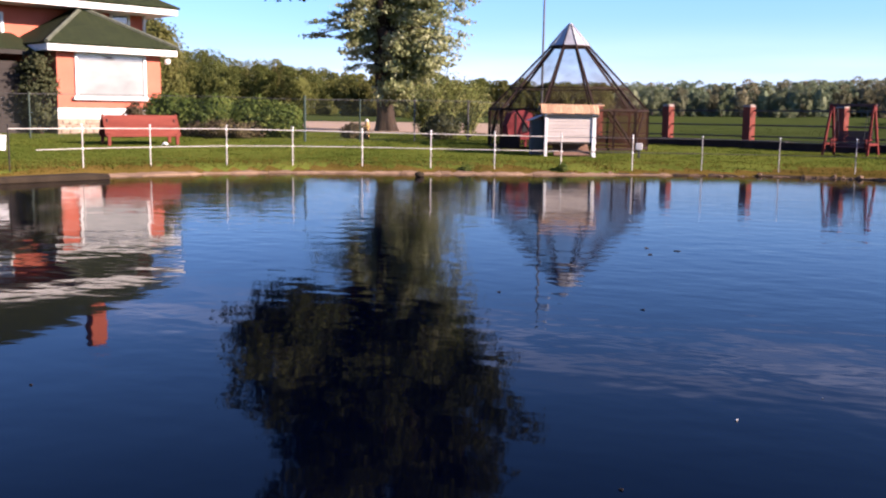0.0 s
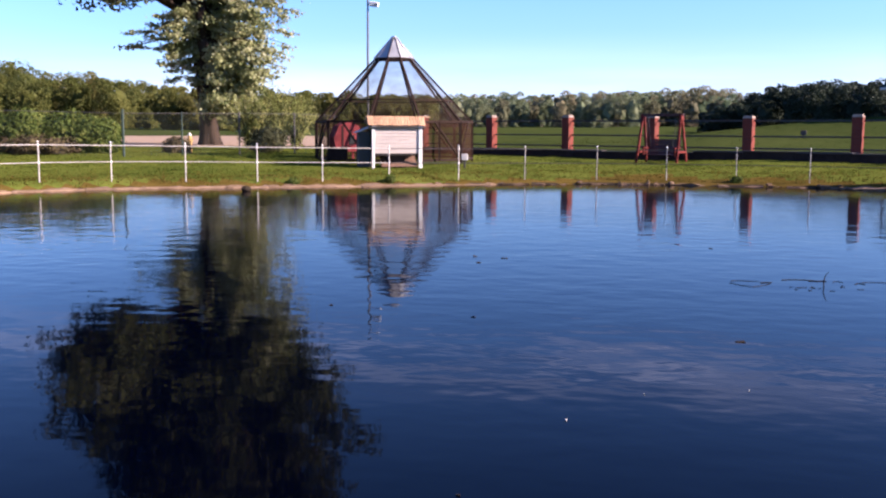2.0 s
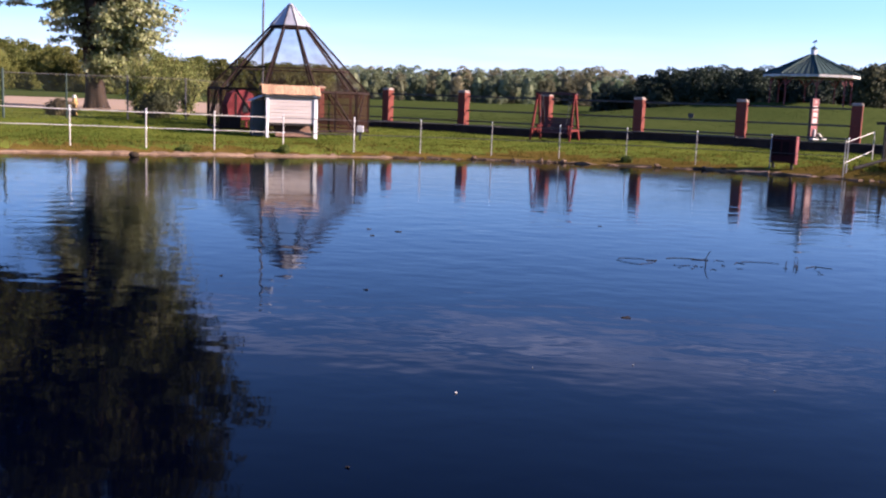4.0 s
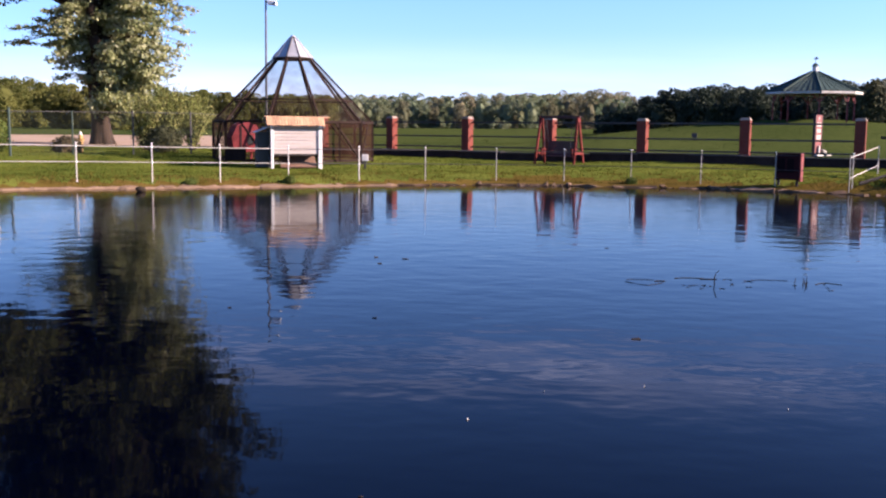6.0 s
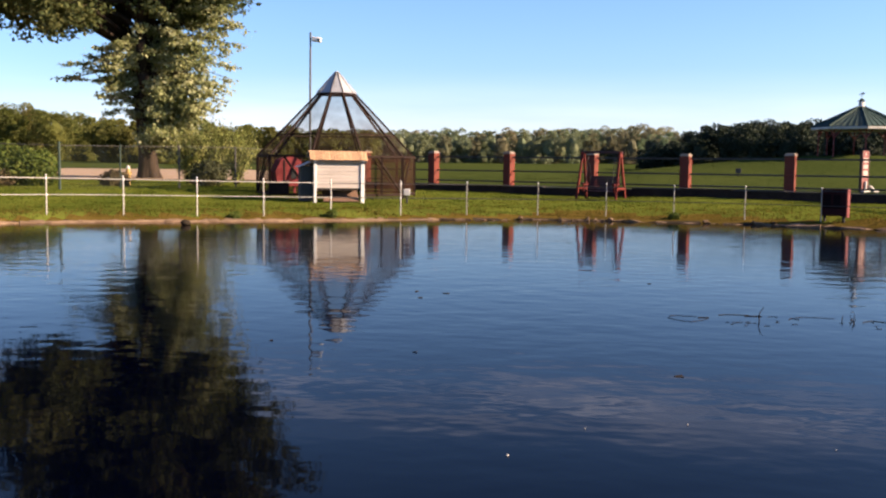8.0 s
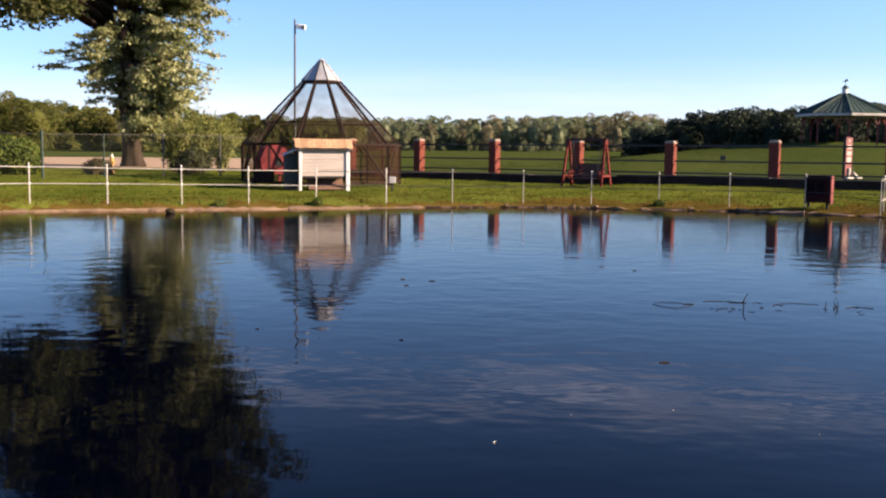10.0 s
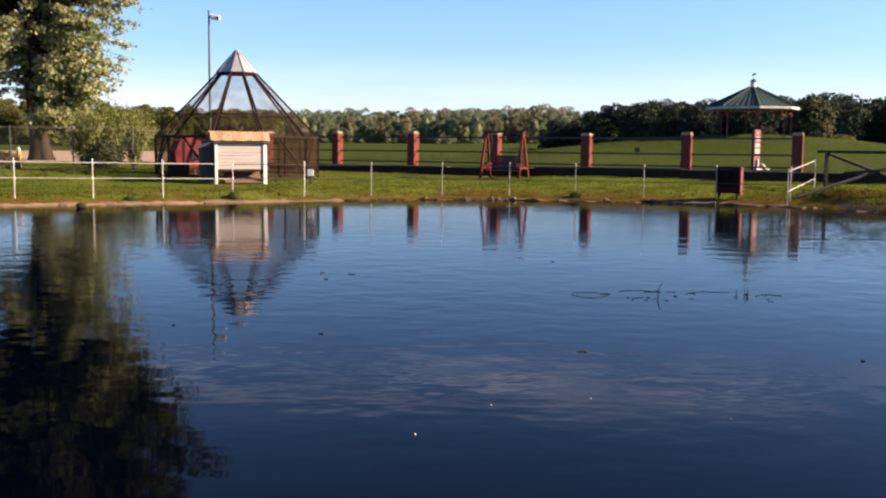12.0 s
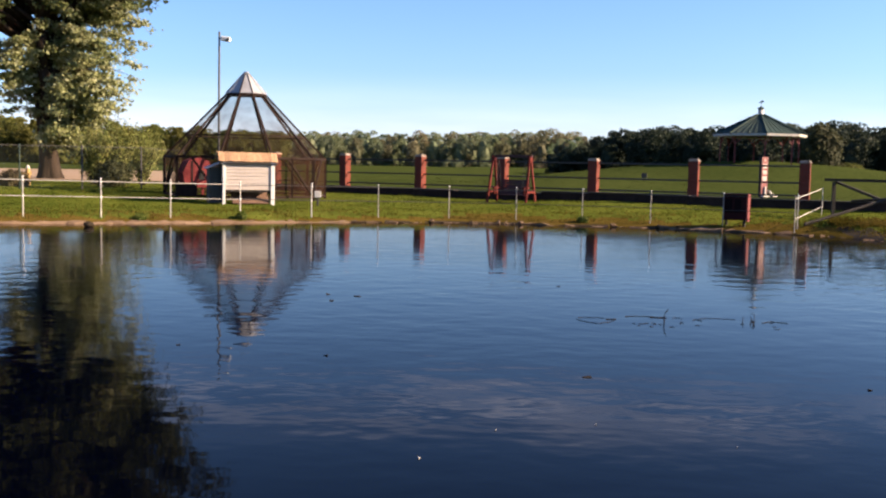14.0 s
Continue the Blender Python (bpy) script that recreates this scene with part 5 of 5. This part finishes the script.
def build_road():
    bm = bmesh.new()
    lo, hi = [], []
    for k in range(30):
        az = -46 + k * 1.19
        d0, d1 = 60.0, 98.0
        for d, row in ((d0, lo), (d1, hi)):
            x, y = polar(az, d)
            row.append(bm.verts.new((x, y, gz(x, y) + 0.09)))
    for i in range(len(lo) - 1):
        bm.faces.new((lo[i], lo[i + 1], hi[i + 1], hi[i]))
    ob = tagged(new("road", mesh_of("road", bm)), "pale gravel road behind the fence", "road", kind="structure")
    ob.data.materials.append(M_ROAD)


build_road()


def billow_tree(rng, h, w, lobes, per, low=0.0):
    """Leaf places of a full-grown tree: rounded masses of leaves heaped into an uneven crown, and the way out of each mass."""
    out, far = [], []
    lean = rng.normal(0, 0.06, 2) * w
    for k in range(lobes):
        f = (k + rng.uniform(0, 1)) / lobes
        an = rng.uniform(0, 2 * math.pi)
        z = low + (1.0 - low) * (0.10 + 0.78 * f)
        reach = 0.36 * w * math.sin(math.pi * min(1, max(0.0, 0.16 + 0.84 * (1 - f)) ** 0.8)) * rng.uniform(0.45, 1.15)
        r = (0.20 - 0.08 * f) * w * rng.uniform(0.55, 1.35)
        c = np.array((reach * math.cos(an) + lean[0] * f, reach * math.sin(an) + lean[1] * f, z * h))
        d = rng.normal(size=(per, 3))
        d /= np.linalg.norm(d, axis=1)[:, None]
        d[:, 2] = np.where(d[:, 2] < -0.35, -d[:, 2], d[:, 2])
        rr = r * (1 + 0.16 * np.sin(d[:, :1] * 5 + k) * np.sin(d[:, 1:2] * 6 + 2 * k) + rng.normal(0, 0.09, (per, 1)))
        out.append(c + d * rr * (1, 1, min(1.0, 0.30 * h / w + 0.55)))
        far.append(d)
    return np.concatenate(out), np.concatenate(far)


def build_woods(name, trees, mat, label, seed, leaf, per, lobes, trunks=None, wild=1.9):
    """A far stand of trees, joined: crowns of leaf masses over a dark heart, with stems and brush below."""
    rng = np.random.default_rng(seed)
    pts, outs = [], []
    bm, core = bmesh.new(), bmesh.new()
    for az, d, h, w in trees:
        x, y = polar(az, d)
        z = gz(x, y)
        c, far = billow_tree(rng, h, w, lobes, per, rng.uniform(-0.04, 0.12))
        pts.append(c + (x, y, z - 0.2))
        outs.append(far)
        m = Matrix.Translation((x, y, z + h * 0.42)) @ Matrix.Diagonal((w * 0.2, w * 0.2, h * 0.30, 1))
        for v in bmesh.ops.create_icosphere(core, subdivisions=2, radius=1, matrix=m)["verts"]:
            v.co += Vector(rng.normal(0, 0.02 * w, 3))
        rod((x, y, z - 0.3), (x + rng.normal(0, 0.2), y, z + h * 0.6), 0.16, 0.07, 5, bm)
        for k in range(2):
            bx, by = polar(az + rng.normal(0, 0.35), d - w * 0.3 + rng.normal(0, 1.5))
            bw = rng.uniform(0.35, 0.6) * w
            c, far = billow_tree(rng, rng.uniform(0.22, 0.42) * h, bw, 4, per, 0.0)
            pts.append(c + (bx, by, gz(bx, by) - 0.5))
            outs.append(far)
    t = tagged(new(name), label, "woods", kind="stuff")
    part("trunks", bm, trunks or M_BARK, t)
    part("inner_foliage", core, mat, t)
    part("leaves", leaves_mesh(name, np.concatenate(pts), leaf, rng, np.concatenate(outs), wild, far=True), mat, t)


rng = np.random.default_rng(77)


def row_of(az0, az1, n, d0, d1, top, jitter, w0=0.6, w1=0.95):
    """Trees along a stretch; top(az) is the slope to which their tops reach."""
    out = []
    for k in range(n):
        az = az0 + (az1 - az0) * (k + rng.uniform(0, 1)) / n
        d = rng.uniform(d0, d1)
        x, y = polar(az, d)
        h = 1.9 + top(az) * d - gz(x, y) - abs(rng.normal(0, jitter)) + 0.35 * jitter
        out.append((az, d, max(3, h), rng.uniform(w0, w1) * max(4.5, h)))
    return out


left_top = lambda az: np.interp(az, (-46, -36, -31, -26, -20, -12, -8), (0.066, 0.064, 0.058, 0.045, 0.039, 0.034, 0.033))
mid_top = lambda az: np.interp(az, (-12, -5, 0, 4, 6, 8, 9), (0.033, 0.035, 0.036, 0.038, 0.041, 0.034, 0.028))
right_top = lambda az: np.interp(az, (5.9, 6.6, 7.6, 8.4, 9.4, 11, 14, 18, 21, 26), (0.004, 0.017, 0.023, 0.027, 0.036, 0.043, 0.047, 0.048, 0.050, 0.049))
west = row_of(-47, -9, 96, 148, 188, left_top, 1.2, 0.65, 1.05)
build_woods("woods_west", west[::3] + west[1::3], M_LEAF_WOOD, "long green wood behind the road", 51, 0.25, 190, 30, wild=2.8)
build_woods("woods_yellowing", west[2::3], M_LEAF_TURN, "olive and yellowing trees mixed into the long wood", 55, 0.25, 190, 30, wild=2.8)
north = row_of(-14, 9.5, 150, 235, 290, mid_top, 1.6, 0.5, 1.0)
pale = [k % 4 == 1 or (3.5 < north[k][0] < 8 and k % 3 != 0) for k in range(len(north))]
build_woods("woods_north", [w for w, p in zip(north, pale) if not p], M_LEAF_HAZED, "distant mixed green wood at the field's edge", 52, 0.32, 140, 18, M_TRUNKPALE, 3.2)
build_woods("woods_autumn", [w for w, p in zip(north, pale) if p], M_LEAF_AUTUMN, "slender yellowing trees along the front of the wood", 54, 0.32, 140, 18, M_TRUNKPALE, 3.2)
build_woods("woods_east", row_of(6.3, 30, 68, 116, 142, right_top, 0.9, 0.8, 1.2), M_LEAF_SHADED, "dark shaded grove behind the mound", 53, 0.23, 200, 30, wild=3.0)


# ---- grass blades on the bank ----
def build_grass():
    rng = np.random.default_rng(4)
    n = 170000
    az = np.radians(rng.uniform(-46, 27, n))
    d = 27 + 28 * rng.uniform(0, 1, n) ** 1.5
    x, y = d * np.sin(az), d * np.cos(az)
    s = shore_dist(x, y)
    wall_y = 50 - (x + 4.96) * 0.565
    ok = (s > 0.35) & (y < wall_y - 0.9)
    x, y = x[ok], y[ok]
    # denser, taller tufts scattered over the lawn
    pick = rng.integers(0, len(x), 900)
    tx = (x[pick][:, None] + rng.normal(0, 0.30, (900, 30))).ravel()
    ty = (y[pick][:, None] + rng.normal(0, 0.14, (900, 30))).ravel()
    tall = np.concatenate([np.zeros(len(x)), np.repeat(rng.uniform(0.02, 0.06, 900), 30)])
    x, y = np.concatenate([x, tx]), np.concatenate([y, ty])
    s = shore_dist(x, y)
    z = ground_z(x, y)
    n = len(x)
    h = rng.uniform(0.015, 0.045, n) * np.where(s < 1.2, 1.5, 1.0) + tall * rng.uniform(0.5, 1.0, n)
    t = rng.uniform(0, 2 * math.pi, n)
    w = 0.018
    lean = rng.normal(0, 0.03, (n, 2))
    v = np.stack([np.column_stack([x - np.cos(t) * w, y - np.sin(t) * w, z - 0.01]), np.column_stack([x + np.cos(t) * w, y + np.sin(t) * w, z - 0.01]),
                  np.column_stack([x + lean[:, 0], y + lean[:, 1], z + h])], 1).reshape(-1, 3)
    me = bpy.data.meshes.new("grass")
    me.from_pydata(v.tolist(), [], np.arange(3 * n).reshape(-1, 3).tolist())
    me.materials.append(M_BLADE)
    me.materials.append(M_DRYBLADE)
    dry = rng.uniform(0, 1, n) < np.interp(s / np.interp(x, (-6, 3), (1.0, 1.25)), (0.3, 1.3, 2.4, 4.4), (0.9, 0.66, 0.3, 0.04))
    me.polygons.foreach_set("material_index", dry.astype(np.int32))
    tagged(new("grass", me), "short uneven grass on the bank and lawn", "grass", kind="stuff")


build_grass()


def build_rough():
    """Longer tufts on the mound and the field behind the wall."""
    rng = np.random.default_rng(6)
    n = 60000
    az = np.radians(rng.uniform(-10, 27, n))
    d = 44 + 62 * rng.uniform(0, 1, n) ** 1.2
    x, y = d * np.sin(az), d * np.cos(az)
    ok = (y > 50 - (x + 4.96) * 0.565 + 0.5) & (np.hypot(x - 20.3, y - 64.9) > 2.9)
    x, y = x[ok], y[ok]
    n = len(x)
    z = ground_z(x, y)
    h, t = rng.uniform(0.008, 0.026, n), rng.uniform(0, 2 * math.pi, n)
    w = 0.035
    lean = rng.normal(0, 0.05, (n, 2))
    v = np.stack([np.column_stack([x - np.cos(t) * w, y - np.sin(t) * w, z - 0.02]), np.column_stack([x + np.cos(t) * w, y + np.sin(t) * w, z - 0.02]),
                  np.column_stack([x + lean[:, 0], y + lean[:, 1], z + h])], 1).reshape(-1, 3)
    me = bpy.data.meshes.new("field_grass")
    me.from_pydata(v.tolist(), [], np.arange(3 * n).reshape(-1, 3).tolist())
    me.materials.append(M_FIELDBLADE)
    tagged(new("field_grass", me), "rough mown grass on the mound and field", "grass", kind="stuff")


build_rough()


# ---- twigs and weeds in the water ----
x, y = polar(12.75, 12.8)
t = thing("twig", pose(x, y, 0), "thin curved dark twig standing out of the water", "twig")
part("stem", limb_bm([([(0, 0, -0.15), (-0.012, 0, 0.0), (-0.018, 0, 0.07), (0, 0, 0.13), (0.035, 0, 0.175)], 0.009, 0.004)]), M_TWIG, t)


def build_weeds():
    r = random.Random(9)
    bm = bmesh.new()

    def stalk(x0, x1, y, bend=0.0, thick=0.003):
        pts = [(x0 + (x1 - x0) * f, y + bend * math.sin(math.pi * f) + r.uniform(-0.02, 0.02), 0.004) for f in (0, 0.25, 0.5, 0.75, 1)]
        for p, q in zip(pts, pts[1:]):
            rod(p, q, thick, thick * 0.8, 5, bm)

    stalk(1.72, 2.2, 12.6, -0.28)
    stalk(1.76, 2.1, 12.75, 0.05)
    stalk(2.10, 2.24, 12.68, 0.0, 0.006)
    stalk(2.40, 2.78, 12.95, 0.06, 0.004)
    stalk(2.72, 2.93, 12.9, 0.0, 0.007)
    stalk(3.0, 3.12, 12.86, 0.05)
    stalk(3.22, 3.34, 12.7, 0.1, 0.004)
    stalk(3.35, 3.82, 12.85, 0.08, 0.003)
    stalk(4.08, 4.42, 12.6, 0.12, 0.004)
    for k in range(16):
        x, y = r.uniform(2.3, 4.2), r.uniform(12.1, 12.6)
        stalk(x, x + r.uniform(0.02, 0.07), y, 0.0, 0.003)
    for k in range(7):
        x, y = 3.92 + r.uniform(-0.08, 0.12), 12.6 + r.uniform(-0.2, 0.2)
        rod((x, y, -0.01), (x + r.uniform(-0.03, 0.03), y, r.uniform(0.03, 0.10)), 0.006, 0.003, 5, bm)
    t = tagged(new("water_weeds"), "thin dark weed stalks floating on the pond", "weeds", kind="stuff")
    part("stalks", bm, M_TWIG, t)
    dark, pale = bmesh.new(), bmesh.new()
    for x, y, s in ((-1.15, 9.86, 0.022), (-1.23, 14.45, 0.045), (1.35, 9.05, 0.04), (3.82, 8.74, 0.02), (-1.67, 14.58, 0.035), (-4.81, 5.51, 0.012), (-0.65, 4.95, 0.012), (-2.74, 10.29, 0.02), (-1.55, 13.91, 0.03), (1.9, 16.2, 0.03)):
        box((s * 2, s * 1.1, 0.008), (x, y, 0.004), (r.uniform(-14, 14), r.uniform(-14, 14), r.uniform(-25, 25)), 0.002, dark)
    for x, y, s in ((-0.13, 6.39, 0.012), (1.17, 7.34, 0.008), (2.07, 6.8, 0.006), (0.41, 7.13, 0.006)):
        box((s * 1.2, s, 0.010), (x, y, 0.005), (r.uniform(-25, 25), r.uniform(-25, 25), r.uniform(0, 180)), 0.002, pale)
    t = tagged(new("floating_leaves"), "scattered small leaves and pale specks floating on the pond", "leaves", kind="stuff")
    part("dark_leaves", dark, M_TWIG, t)
    part("pale_specks", pale, M_RAILWHITE, t)


build_weeds()
x, y = polar(-41.6, 28.8)
t = tagged(new("wet_apron"), "dark mud-coloured slab sloping into the pond", "apron", kind="structure")
part("slab", box((4.6, 2.0, 0.2), (x, y, 0.03), (-2, 0, 66), 0.05), M_MUD, t)
x, y = polar(-19.6, 30.3)
t = thing("dark_rock", pose(x, y, 0.07, 0, 0, 20), "dark rounded rock on the pond edge", "rock")
b = bmesh.new()
bmesh.ops.create_icosphere(b, subdivisions=2, radius=0.13)
for v in b.verts:
    v.co = Vector((v.co.x * 1.2, v.co.y, v.co.z * 0.75)) * (1 + 0.25 * noise.noise(v.co * 6))
part("stone", b, M_MUD, t)

x, y = polar(-33.75, 40.4)
t = thing("white_stone", pose(x, y, gz(x, y) + 0.06), "small white painted stone on the lawn by the shelter", "stone")
b = bmesh.new()
bmesh.ops.create_icosphere(b, subdivisions=2, radius=0.09)
for v in b.verts:
    v.co = Vector((v.co.x * 1.6, v.co.y, v.co.z * 0.8)) * (1 + 0.2 * noise.noise(v.co * 8))
part("stone", b, M_PAPER, t)
